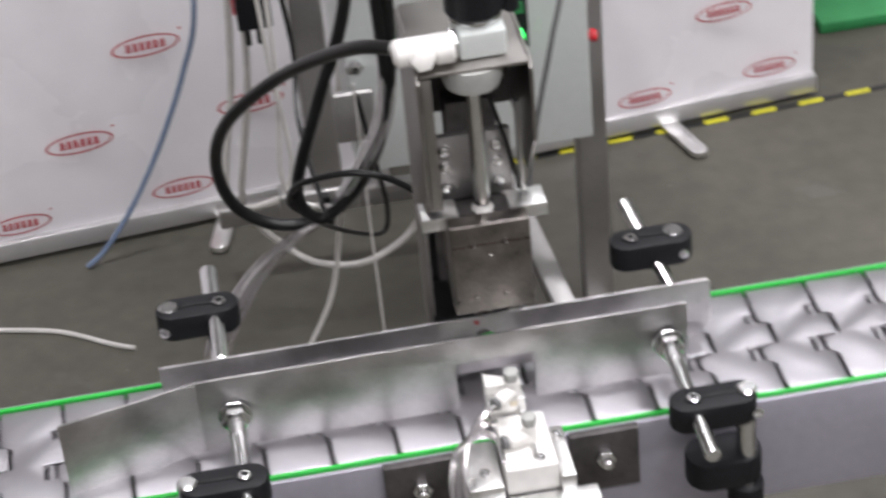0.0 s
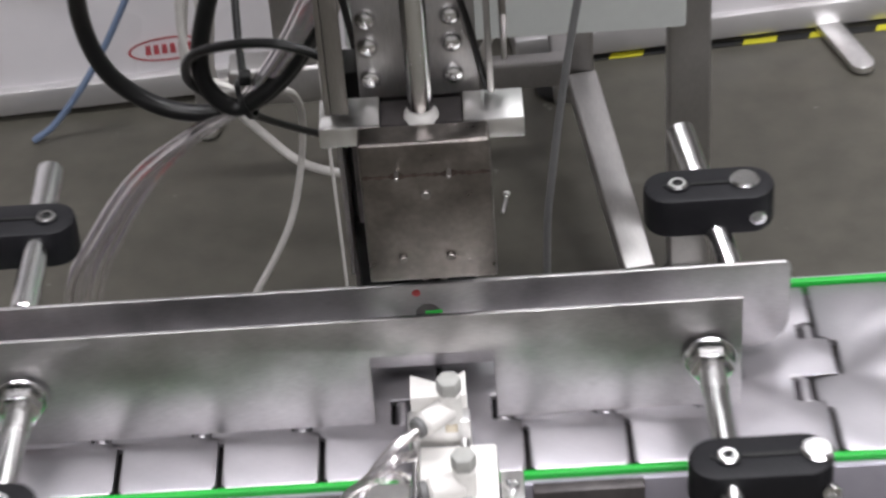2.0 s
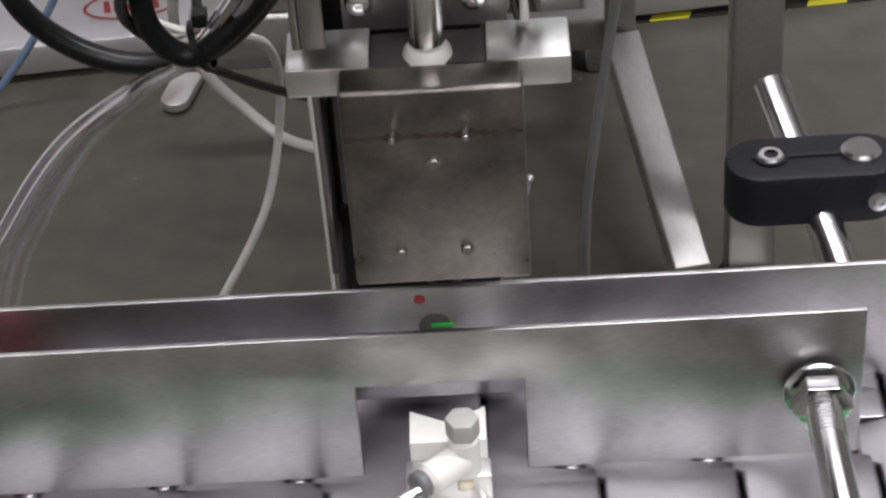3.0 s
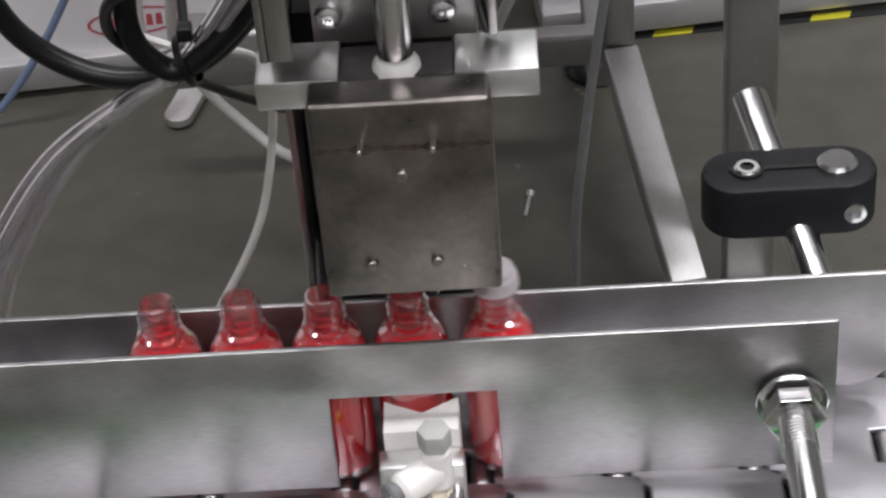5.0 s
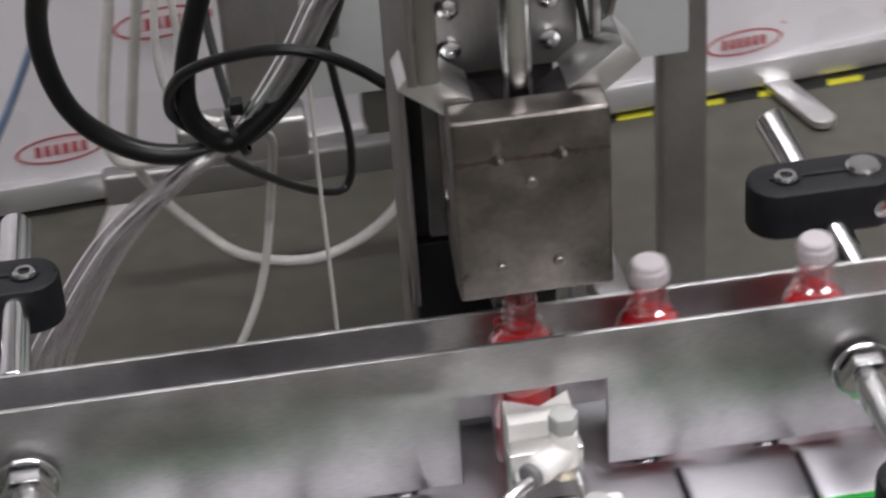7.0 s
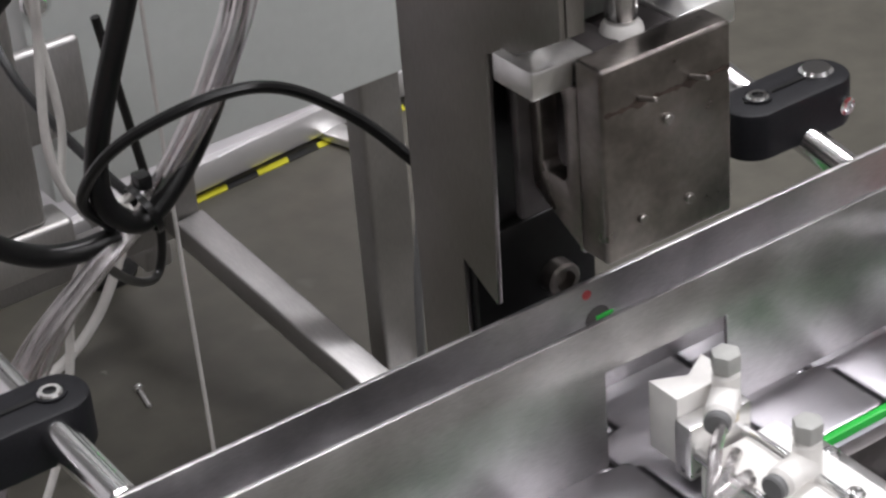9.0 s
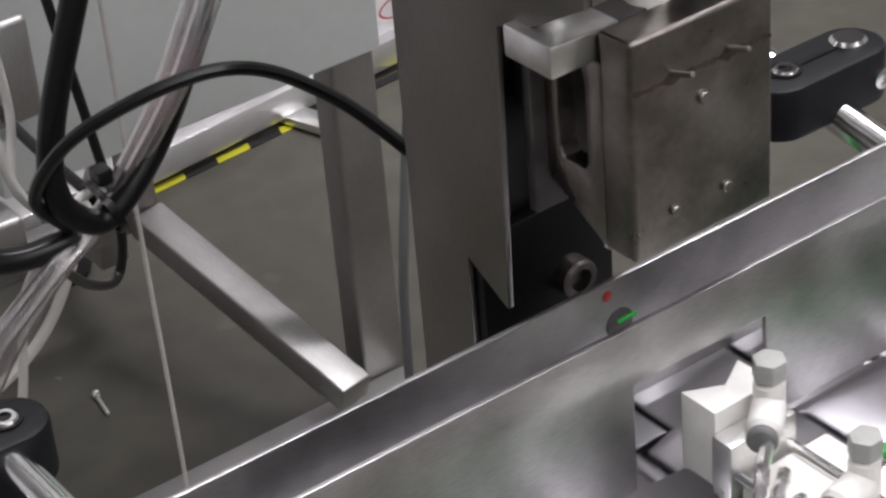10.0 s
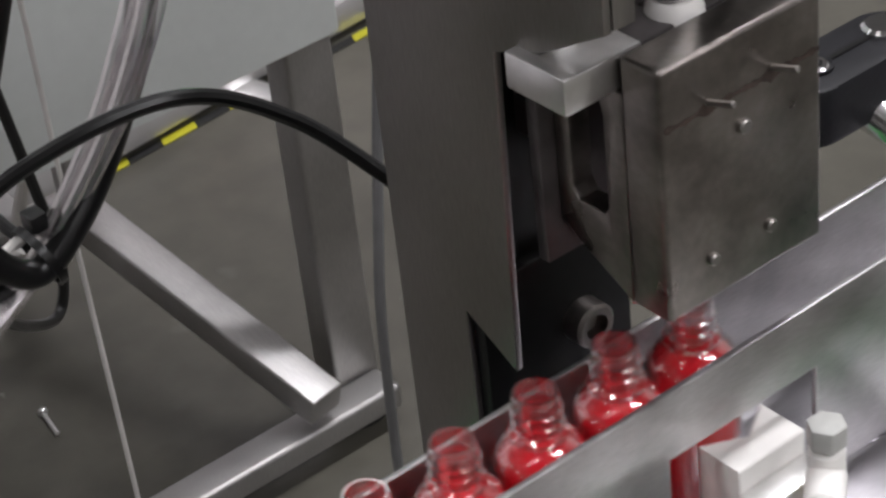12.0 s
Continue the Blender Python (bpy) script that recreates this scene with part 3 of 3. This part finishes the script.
def cap_mesh():
    bm = lathe([(0, 0.0064), (0.0046, 0.0064), (0.0051, 0.0060), (0.0053, 0.0046), (0.0057, 0.0042), (0.0059, 0.0034), (0.0061, 0.0), (0.0057, 0.0), (0.0052, 0.0036), (0, 0.0040)], 56)
    for v in bm.verts:
        r = math.hypot(v.co.x, v.co.y)
        if r > 0.00535:
            k = 1 + 0.03 * math.cos(28 * math.atan2(v.co.y, v.co.x))
            v.co.x, v.co.y = v.co.x * k, v.co.y * k
    return mesh_of("cap", bm, "cap")


BODY, LIQUID = bottle_mesh()
CAP = cap_mesh()
BOTTLES, CAPS = [], []
for k in range(12):
    b = tagged(empty("bottle", pose(0, 0, 0)), "small clear plastic bottle full of red liquid, standing on the chain", "bottle", "bottles in the line")
    for n, me in (("bottle_body", BODY), ("liquid", LIQUID)):
        o = new(n, me)
        o.parent = b
    BOTTLES.append(b)
    if k < 7:
        c = new("cap", CAP)
        c.parent = b
        tagged(c, "frosted white ribbed plastic cap")
        CAPS.append(c)


# ---- behind the machine ----
def tube_bar(name, x0, x1, y0, y1, z0, z1, parent, label=""):
    return part(name, box(x0, x1, y0, y1, z0, z1, 0.0022, 3), "frame", parent, label)


def build_frame():
    fr = tagged(empty("machine_frame", pose(0, 0, 0)), "welded square-tube stainless machine frame on black feet", "machine frame")
    zb = -0.229
    tube_bar("upright", 0.1195, 0.1420, 0.350, 0.366, FLOOR + 0.012, 0.42, fr)
    tube_bar("upright", 0.0720, 0.0870, 0.4640, 0.4760, -0.184, -0.060, fr)
    # Level floor tube, raised at the back to fit the camera's view.
    low, high = Vector((0.1015, 0.3300, -0.2160)), Vector((0.0795, 0.4645, -0.1760))
    brace = box(-0.0086, 0.0086, -0.0075, 0.0060, 0, (high - low).length, 0.0012, 3)
    part("brace_bar", brace, "frame", fr, "square floor tube tilted to fit the camera's view", Matrix.Translation(low) @ (high - low).to_track_quat("Z", "Y").to_matrix().to_4x4())
    part("foot_stem", rod(0.004, 0.040, 0.0006, 14, pose(0.072, 0.562, FLOOR + 0.012)), "chrome", fr)
    tube_bar("upright", -0.080, -0.058, 0.300, 0.318, -0.0448, 0.42, fr)
    tube_bar("cross_bar", -0.1045, -0.0480, 0.298, 0.3165, -0.0648, -0.0450, fr)
    tube_bar("cross_bar", -0.150, 0.0870, 0.4765, 0.4890, -0.190, -0.172, fr)
    tube_bar("cross_bar", 0.0640, 0.0800, 0.4895, 0.5700, -0.212, -0.198, fr)
    tube_bar("cross_bar", -0.0835, 0.1400, 0.332, 0.3495, zb - 0.012, zb, fr)
    tube_bar("shelf_plate", -0.0595, -0.0300, 0.303, 0.309, -0.012, 0.028, fr)
    for x, y in ((0.1310, 0.358), (0.072, 0.562), (-0.070, 0.334)):
        part("foot", lathe([(0, 0), (0.017, 0), (0.018, 0.004), (0.015, 0.009), (0.006, 0.014), (0, 0.020)], 24, pose(x, y, FLOOR)), "rubber", fr, "round black rubber foot")
    return fr


def build_cabinet():
    cab = tagged(empty("control_cabinet", pose(0, 0, 0)), "pale grey-white enamelled control cabinet with lit green button", "cabinet")
    part("door", box(-0.046, 0.1255, 0.318, 0.336, -0.049, 0.42, 0.002), "cabinet", cab)
    # Unseen body added behind the door to shade the floor below.
    part("cabinet_box", box(-0.046, 0.1115, 0.3365, 0.462, -0.047, 0.42, 0.003), "cabinet", cab)
    part("emergency_stop", lathe([(0.003, 0), (0.003, 0.002), (0.0048, 0.0028), (0.0050, 0.0055), (0.0038, 0.0070), (0, 0.0074)], 22, pose(0.1258, 0.327, 0.030, 0, 90, 0)), "stopred", cab, "red mushroom stop button")
    p = part("switch_plate", box(0.0620, 0.0830, 0.3150, 0.3178, 0.036, 0.076, 0.0012), "black", cab, "black switch plate")
    part("green_button", lathe([(0.0068, 0), (0.0068, 0.004), (0.005, 0.0065), (0, 0.0068)], 20, pose(0.0725, 0.3150, 0.0475, 90, 0, 0)), "led", p, "glowing green push button")
    part("name_bar", box(0.0650, 0.0800, 0.3140, 0.3149, 0.064, 0.073), "greenfloor", p)
    part("lock", lathe([(0.006, 0), (0.006, 0.003), (0.003, 0.006), (0, 0.006)], 18, pose(-0.040, 0.3178, 0.040, 90, 0, 0)), "chrome", cab)
    return cab


def logo(parent, x, z, w):
    """A printed red mark: an oval ring, a bar and a dot."""
    ring = bmesh.new()
    n, h = 40, w * 0.34
    a = [ring.verts.new((x + w / 2 * math.cos(t), -0.0012, z + h / 2 * math.sin(t))) for t in np.linspace(0, 2 * math.pi, n, False)]
    b = [ring.verts.new((x + w / 2 * 0.93 * math.cos(t), -0.0012, z + h / 2 * 0.84 * math.sin(t))) for t in np.linspace(0, 2 * math.pi, n, False)]
    for k in range(n):
        ring.faces.new((a[k], a[(k + 1) % n], b[(k + 1) % n], b[k]))
    for v in ring.verts:
        v.co.z += 0.03 * (v.co.x - x)
    for k in range(6):
        cx = x + w * (-0.25 + 0.1 * k)
        join(ring, prism([(cx - w * 0.036, z - h * 0.2), (cx + w * 0.036, z - h * 0.2), (cx + w * 0.030, z + h * 0.2), (cx - w * 0.026, z + h * 0.2)], -0.0014, -0.0011, "y"))
    join(ring, rod(w * 0.02, 0.0003, 0.00005, 10, pose(x + w * 0.52, -0.0011, z + h * 0.55, 90, 0, 0)))
    bmesh.ops.recalc_face_normals(ring, faces=ring.faces[:])
    part("printed_mark", ring, "red", parent, "red printed oval mark")


def build_crate(name, x, y, turn, w, h, marks):
    ob = tagged(empty(name, pose(x, y, FLOOR, 0, 0, turn)), "tall crate wrapped in white printed film over a silver edge", "wrapped crate", "wrapped crates")
    bm = bmesh.new()
    nx, nz = 90, 40
    grid = [[None] * (nz + 1) for _ in range(nx + 1)]
    for i in range(nx + 1):
        for k in range(nz + 1):
            px, pz = w * i / nx, 0.022 + (h - 0.022) * k / nz
            dy = 0.004 * noise.noise(Vector((px * 7, pz * 3, x * 9))) + 0.0015 * noise.noise(Vector((px * 30 + pz * 12, pz * 9, 3)))
            grid[i][k] = bm.verts.new((px, 0.003 + dy, pz))
    for i in range(nx):
        for k in range(nz):
            bm.faces.new((grid[i][k], grid[i + 1][k], grid[i + 1][k + 1], grid[i][k + 1]))
    join(bm, box(0, w, 0.008, 0.4, 0.022, h, 0.003))
    part("film", bm, "film", ob)
    part("bottom_edge", box(-0.002, w + 0.002, -0.004, 0.4, 0.004, 0.0225, 0.003), "silver", ob, "silver bottom edge")
    # Black slab painted in for the shade under the crate.
    part("dark_gap", box(0.01, w - 0.01, 0.006, 0.39, 0.0, 0.004), "rubber", ob)
    for mx, mz, mw in marks:
        logo(ob, mx, mz, mw)
    return ob


build_frame()
build_cabinet()
build_crate("wrapped_crate", -0.90, 0.5130, 5.0, 0.90, 0.60, [(0.557, 0.180, 0.056), (0.716, 0.182, 0.056), (0.649, 0.104, 0.056), (0.588, 0.037, 0.052), (0.726, 0.041, 0.052), (0.793, 0.110, 0.056), (0.497, 0.110, 0.056), (0.80, 0.26, 0.056)])
build_crate("wrapped_crate", 0.045, 0.589, 6.0, 0.342, 0.60, [(0.257, 0.106, 0.050), (0.184, 0.036, 0.048), (0.299, 0.040, 0.048), (0.10, 0.12, 0.050)])


def build_floor_things():
    tape = tagged(empty("hazard_tape", pose(0.16, 0.5950, FLOOR, 0, 0, 4.2)), "black and yellow hazard tape stuck to the floor", "hazard tape")
    for k in range(34):
        x = -0.1 + 0.022 * k
        part("stripe", prism([(x, 0), (x + 0.022, 0), (x + 0.0245, 0.0062), (x + 0.0025, 0.0062)], 0.0003, 0.0008, "z"), ("yellow", "blacktape")[k % 2], tape)
    for x, y, a in ((0.256, 0.600, 17), (-0.148, 0.574, -14)):
        prong = prism(rounded(0.0155, 0.066, 0.0076, 6), 0.002, 0.007, "z", 0.0008)
        tagged(part("flat_foot", prong, "alu", None, "", pose(x, y - 0.015, FLOOR, 0, 0, a)), "flat grey metal foot sticking out under the crate", "flat foot")
    tagged(part("loose_screw", join(rod(0.0011, 0.018, 0.0003, 8, pose(0.032, 0.452, FLOOR + 0.0013, 90, 0, -10)), rod(0.0022, 0.002, 0.0004, 10, pose(0.032, 0.452, FLOOR + 0.0023, 90, 0, -10))), "alu"), "loose screw lying on the concrete floor", "screw")
    tagged(part("green_sheet", box(0.42, 0.9, 0.72, 0.80, FLOOR, FLOOR + 0.012, 0.002), "greenfloor"), "green sheet lying on the floor behind the crate", "sheet")


build_floor_things()


# ---- hoses and cables ----
def cable(name, label, category, pts, r, mat, n=10):
    return tagged(part(name, sweep(pts, r, n), mat), label, category)


def hose(label, pts, r):
    ob = cable("black_hose", label, "hose", pts, r, "rubber", 14)
    a, b = Vector(pts[0]), Vector(pts[1])
    part("ferrule", rod(r * 1.25, 0.006, 0.001, 16, Matrix.Translation(a) @ (b - a).to_track_quat("Z", "Y").to_matrix().to_4x4()), "grey", ob, "grey hose ferrule")


hose("thick black air hose looping beside the capping head",
     [(-0.0360, 0.0030, 0.2395), (-0.0600, 0.0400, 0.2220), (-0.0950, 0.1000, 0.1760), (-0.1307, 0.1389, 0.1270), (-0.1431, 0.1588, 0.0852), (-0.1370, 0.1650, 0.0480), (-0.1150, 0.1650, 0.0280), (-0.0890, 0.1630, 0.0260), (-0.0670, 0.1610, 0.0380), (-0.0477, 0.1592, 0.0654), (-0.0353, 0.1542, 0.1072), (-0.0340, 0.1500, 0.1700), (-0.0420, 0.1600, 0.3400)], 0.0040)
hose("thick black air hose hanging in a bend beside the capping head",
     [(-0.0360, 0.1420, 0.3400), (-0.0520, 0.1420, 0.2000), (-0.0757, 0.1459, 0.1270), (-0.0932, 0.1524, 0.0720), (-0.0950, 0.1550, 0.0460), (-0.0840, 0.1550, 0.0330), (-0.0710, 0.1550, 0.0400), (-0.0544, 0.1571, 0.0577), (-0.0384, 0.1548, 0.0940), (-0.0280, 0.1500, 0.1700), (-0.0300, 0.1600, 0.3400)], 0.0040)
tie = tagged(part("cable_tie", lathe([(0.0085, -0.0012), (0.0093, -0.0012), (0.0093, 0.0012), (0.0085, 0.0012), (0.0085, -0.0012)], 20, pose(-0.079, 0.1595, 0.034, 0, 70, 0)), "rubber"), "black plastic cable tie round the hoses", "cable tie")
part("tie_head", box(-0.081, -0.076, 0.156, 0.162, 0.0425, 0.0475, 0.0006), "rubber", tie)
cable("thin_black_cable", "thin black cable arching from the hoses to the column", "cable",
      [(-0.090, 0.163, 0.030), (-0.102, 0.154, 0.050), (-0.092, 0.134, 0.0760), (-0.0560, 0.1180, 0.0870), (-0.0240, 0.1160, 0.0670), (0.0000, 0.1000, 0.0380)], 0.0021, "rubber")
for k, (ox, oy) in enumerate(((0, 0), (0.0030, 0.001), (-0.0030, 0.002), (0.0014, 0.0036), (-0.0016, -0.003), (0.0045, -0.002))):
    f = 1 + 0.35 * (k % 3)
    cable("clear_air_tube", "clear plastic air tube hanging in a bundle", "air tube",
          [(-0.030 + ox, 0.152 + oy, 0.26), (-0.034 + ox, 0.152 + oy, 0.126), (-0.050 + ox, 0.150 + oy, 0.080), (-0.079 + ox * 0.6, 0.159 + oy * 0.6, 0.034), (-0.101 + ox * 0.6, 0.158 + oy, 0.020), (-0.127 + ox * f * 0.8, 0.156 + oy, 0.000), (-0.149 + ox * f, 0.154 + oy, -0.030), (-0.165 + ox * f * 1.2, 0.150, -0.062), (-0.176 + ox * 1.4, 0.140, -0.13), (-0.18, 0.13, FLOOR + 0.003)], 0.0017, "tube", 8)
cable("white_cable", "white cable running low behind the black hoses", "cable",
      [(-0.116, 0.390, 0.100), (-0.124, 0.395, 0.0), (-0.139, 0.400, -0.085), (-0.138, 0.400, -0.114), (-0.1228, 0.4, -0.1197), (-0.1017, 0.4, -0.1155), (-0.0787, 0.4, -0.1089), (-0.058, 0.400, -0.085), (-0.046, 0.400, -0.020), (-0.042, 0.400, 0.080)], 0.0026, "cable")
cable("white_cable", "white cable hanging in a wide loop behind the machine", "cable",
      [(-0.108, 0.385, 0.10), (-0.112, 0.395, 0.0), (-0.124, 0.41, -0.08), (-0.1296, 0.4213, -0.127), (-0.1201, 0.4260, -0.155), (-0.1049, 0.4240, -0.174), (-0.0826, 0.4125, -0.188), (-0.052, 0.400, -0.1876), (-0.0264, 0.400, -0.1807), (-0.0044, 0.400, -0.1635), (0.0128, 0.400, -0.1356), (0.0222, 0.400, -0.1115), (0.0315, 0.400, -0.0903), (0.042, 0.400, -0.055), (0.050, 0.400, 0.0)], 0.0026, "cable")
cable("white_cable", "white cable hanging down to the floor", "cable",
      [(-0.074, 0.180, 0.024), (-0.066, 0.225, -0.01), (-0.067, 0.265, -0.055), (-0.073, 0.270, -0.095), (-0.082, 0.270, -0.125), (-0.100, 0.270, -0.160), (-0.13, 0.27, -0.21), (-0.17, 0.28, FLOOR + 0.002)], 0.0018, "cable")
cable("thin_wire", "thin pale wire hanging behind the guide rail", "wire",
      [(-0.050, 0.200, 0.10), (-0.050, 0.200, 0.0), (-0.049, 0.200, -0.1), (-0.049, 0.200, FLOOR + 0.001)], 0.0008, "cable", 8)
cable("thin_black_cable", "thin black cable crossing behind the press rod", "cable",
      [(0.0060, 0.0150, 0.2120), (0.0090, 0.0140, 0.1980), (0.0140, 0.0130, 0.1780), (0.0190, 0.0130, 0.1560), (0.0232, 0.0150, 0.1310)], 0.0012, "rubber", 8)
cable("white_cable", "pair of white cables looping below the hoses", "cable",
      [(-0.098, 0.170, 0.20), (-0.099, 0.170, 0.12), (-0.104, 0.170, 0.06), (-0.094, 0.168, 0.034), (-0.078, 0.165, 0.038)], 0.0016, "cable")
cable("white_cable", "pair of white cables looping below the hoses", "cable",
      [(-0.104, 0.175, 0.20), (-0.101, 0.175, 0.13), (-0.096, 0.175, 0.07), (-0.100, 0.172, 0.042), (-0.082, 0.165, 0.034)], 0.0014, "cable")
cable("thin_black_cable", "thin black cable running down the frame post", "cable",
      [(-0.088, 0.270, 0.16), (-0.082, 0.270, 0.09), (-0.086, 0.240, 0.06), (-0.084, 0.200, 0.045), (-0.080, 0.165, 0.036)], 0.0018, "rubber")
cable("thin_black_cable", "thin black cable curling below the hoses", "cable",
      [(-0.079, 0.162, 0.030), (-0.0852, 0.19, 0.0067), (-0.0592, 0.23, -0.0359), (-0.0382, 0.25, -0.0535), (-0.0334, 0.25, -0.034), (-0.0374, 0.25, 0.0006), (-0.0454, 0.25, 0.06)], 0.0018, "rubber")
cable("grey_cable", "thin grey cable hanging in front of the machine frame", "cable",
      [(0.106, 0.200, 0.30), (0.090, 0.200, 0.165), (0.078, 0.200, 0.107), (0.064, 0.200, 0.040), (0.052, 0.200, -0.040), (0.047, 0.200, -0.100), (0.046, 0.200, FLOOR + 0.002)], 0.0018, "greyc")
cable("blue_cable", "thin blue cable hanging in front of the wrapped crate", "cable",
      [(-0.138, 0.525, 0.10), (-0.143, 0.530, -0.015), (-0.160, 0.535, -0.075), (-0.189, 0.538, -0.142), (-0.220, 0.540, -0.198), (-0.248, 0.540, -0.235), (-0.265, 0.538, FLOOR + 0.002)], 0.0022, "bluec")
cable("white_cable", "thin white cord lying across the floor", "cable",
      [(-0.60, 0.53, FLOOR + 0.002), (-0.394, 0.500, FLOOR + 0.002), (-0.356, 0.476, FLOOR + 0.002), (-0.293, 0.456, FLOOR + 0.002), (-0.250, 0.428, FLOOR + 0.002), (-0.232, 0.418, FLOOR + 0.002)], 0.0020, "cable")
amp = tagged(empty("sensor_box", pose(-0.1035, 0.290, 0.112)), "black sensor box with red edge and cables on the frame post", "sensor box")
part("case", box(-0.0115, 0.0115, -0.006, 0.010, -0.012, 0.040, 0.0015), "black", amp)
part("edge", box(-0.0140, -0.0117, -0.004, 0.006, 0.000, 0.040, 0.0008), "red", amp)
for dx in (-0.006, 0.002):
    part("plug", rod(0.0022, 0.014, 0.0005, 12, pose(dx, 0.001, -0.0262)), "rubber", amp)
for k in range(3):
    cable("clear_air_tube", "clear plastic air tube curling from the bottle stop", "air tube",
          [(-0.0075 - 0.003 * k, -0.0450 - 0.009 * k, 0.0270 - 0.004 * k), (-0.0190, -0.055 - 0.006 * k, 0.026), (-0.030 - 0.003 * k, -0.068, 0.016), (-0.034 - 0.004 * k, -0.085, -0.008), (-0.034, -0.10, -0.06)], 0.0019, "tube", 8)


# ---- what moves ----
STATION, GAP = -0.0030, 0.0225
RELEASES = [4.72, 5.33, 5.94, 6.54, 7.13]
TIMES = [k / 10 for k in range(121)]


def first_group(i, t):
    """Where bottle i of the first batch is: it runs with the belt, waits in the queue and is let go."""
    x = STATION - GAP * i + BELT_SPEED * (min(t, 4.5) - 4.5)
    for k, r in enumerate(RELEASES):
        if t <= r:
            break
        if k < i:
            x += min(GAP, BELT_SPEED * (t - r))
        elif k == i:
            x += BELT_SPEED * (t - r)
    return x


def second_group(i, t):
    return STATION - GAP * i + BELT_SPEED * (min(t, 11.97) - 11.97)


def ramp(t, keys):
    for (a, u), (b, v) in zip(keys, keys[1:]):
        if a <= t <= b:
            s = (t - a) / max(b - a, 1e-6)
            return u + (v - u) * s
    return keys[-1][1] if t > keys[-1][0] else keys[0][1]


STOP_KEYS = [(0, 0), (4.40, 0), (4.50, 1), (4.72, 1), (4.80, 0), (4.92, 0), (5.0, 1), (5.33, 1), (5.41, 0), (5.52, 0), (5.6, 1), (5.92, 1), (6.0, 0), (6.12, 0), (6.2, 1), (6.52, 1), (6.6, 0), (6.72, 0), (6.8, 1), (7.12, 1), (7.22, 0), (11.92, 0), (12.0, 0.9)]
LEVER_KEYS = [(0, 0), (4.52, 0), (4.6, 1), (4.74, 1), (4.85, 0), (5.12, 0), (5.2, 1), (5.36, 1), (5.46, 0), (5.66, 0), (5.76, 1), (5.92, 1), (6.02, 0), (6.22, 0), (6.3, 1), (6.54, 1), (6.62, 0), (6.84, 0), (6.92, 1), (7.14, 1), (7.25, 0), (12, 0)]
PRESSED = [4.66, 5.26, 5.86, 6.42, 7.04]


def cap_place(i, t):
    """A cap waits in the block's shaft, is pressed down, and rides on its bottle; in the bottle's space."""
    ahead = sum(p < t for p in PRESSED)
    x = first_group(i, t) if i < 5 else second_group(i - 5, t)
    wait = 0.0905 + 0.0072 * min(2, max(0, i - ahead))
    if i >= 5 or t < PRESSED[i] - 0.1:
        return pose(STATION - x, 0, wait)
    if t < PRESSED[i]:
        return pose(STATION - x, 0, 0.0600 + 0.0305 * (PRESSED[i] - t) / 0.1)
    return pose(0, 0, 0.0600)


def motions():
    walk(CHAIN, [(t, pose(CHAIN_PHASE + BELT_SPEED * t, 0, 0)) for t in (0, 3, 6, 9, 12)])
    for i, b in enumerate(BOTTLES):
        where = (lambda t, i=i: first_group(i, t)) if i < 5 else (lambda t, i=i: second_group(i - 5, t))
        walk(b, [(t, pose(where(t), 0.0, 0.0)) for t in TIMES])
    for i, c in enumerate(CAPS):
        walk(c, [(t, cap_place(i, t)) for t in TIMES])
    walk(STOP, [(t, pose(0, 0.0085 * ramp(t, STOP_KEYS), 0)) for t in TIMES])
    for s, l in zip((-1, 1), LEVERS):
        walk(l, [(t, pose(s * 0.0200, 0.0065, 0.1262 + 0.004 * ramp(t, LEVER_KEYS), 0, -s * 38 * ramp(t, LEVER_KEYS), 0)) for t in TIMES])
    walk(PRESS, [(t, pose(0, 0.004, 0.1265 - 0.014 * ramp(t, LEVER_KEYS))) for t in TIMES])


motions()
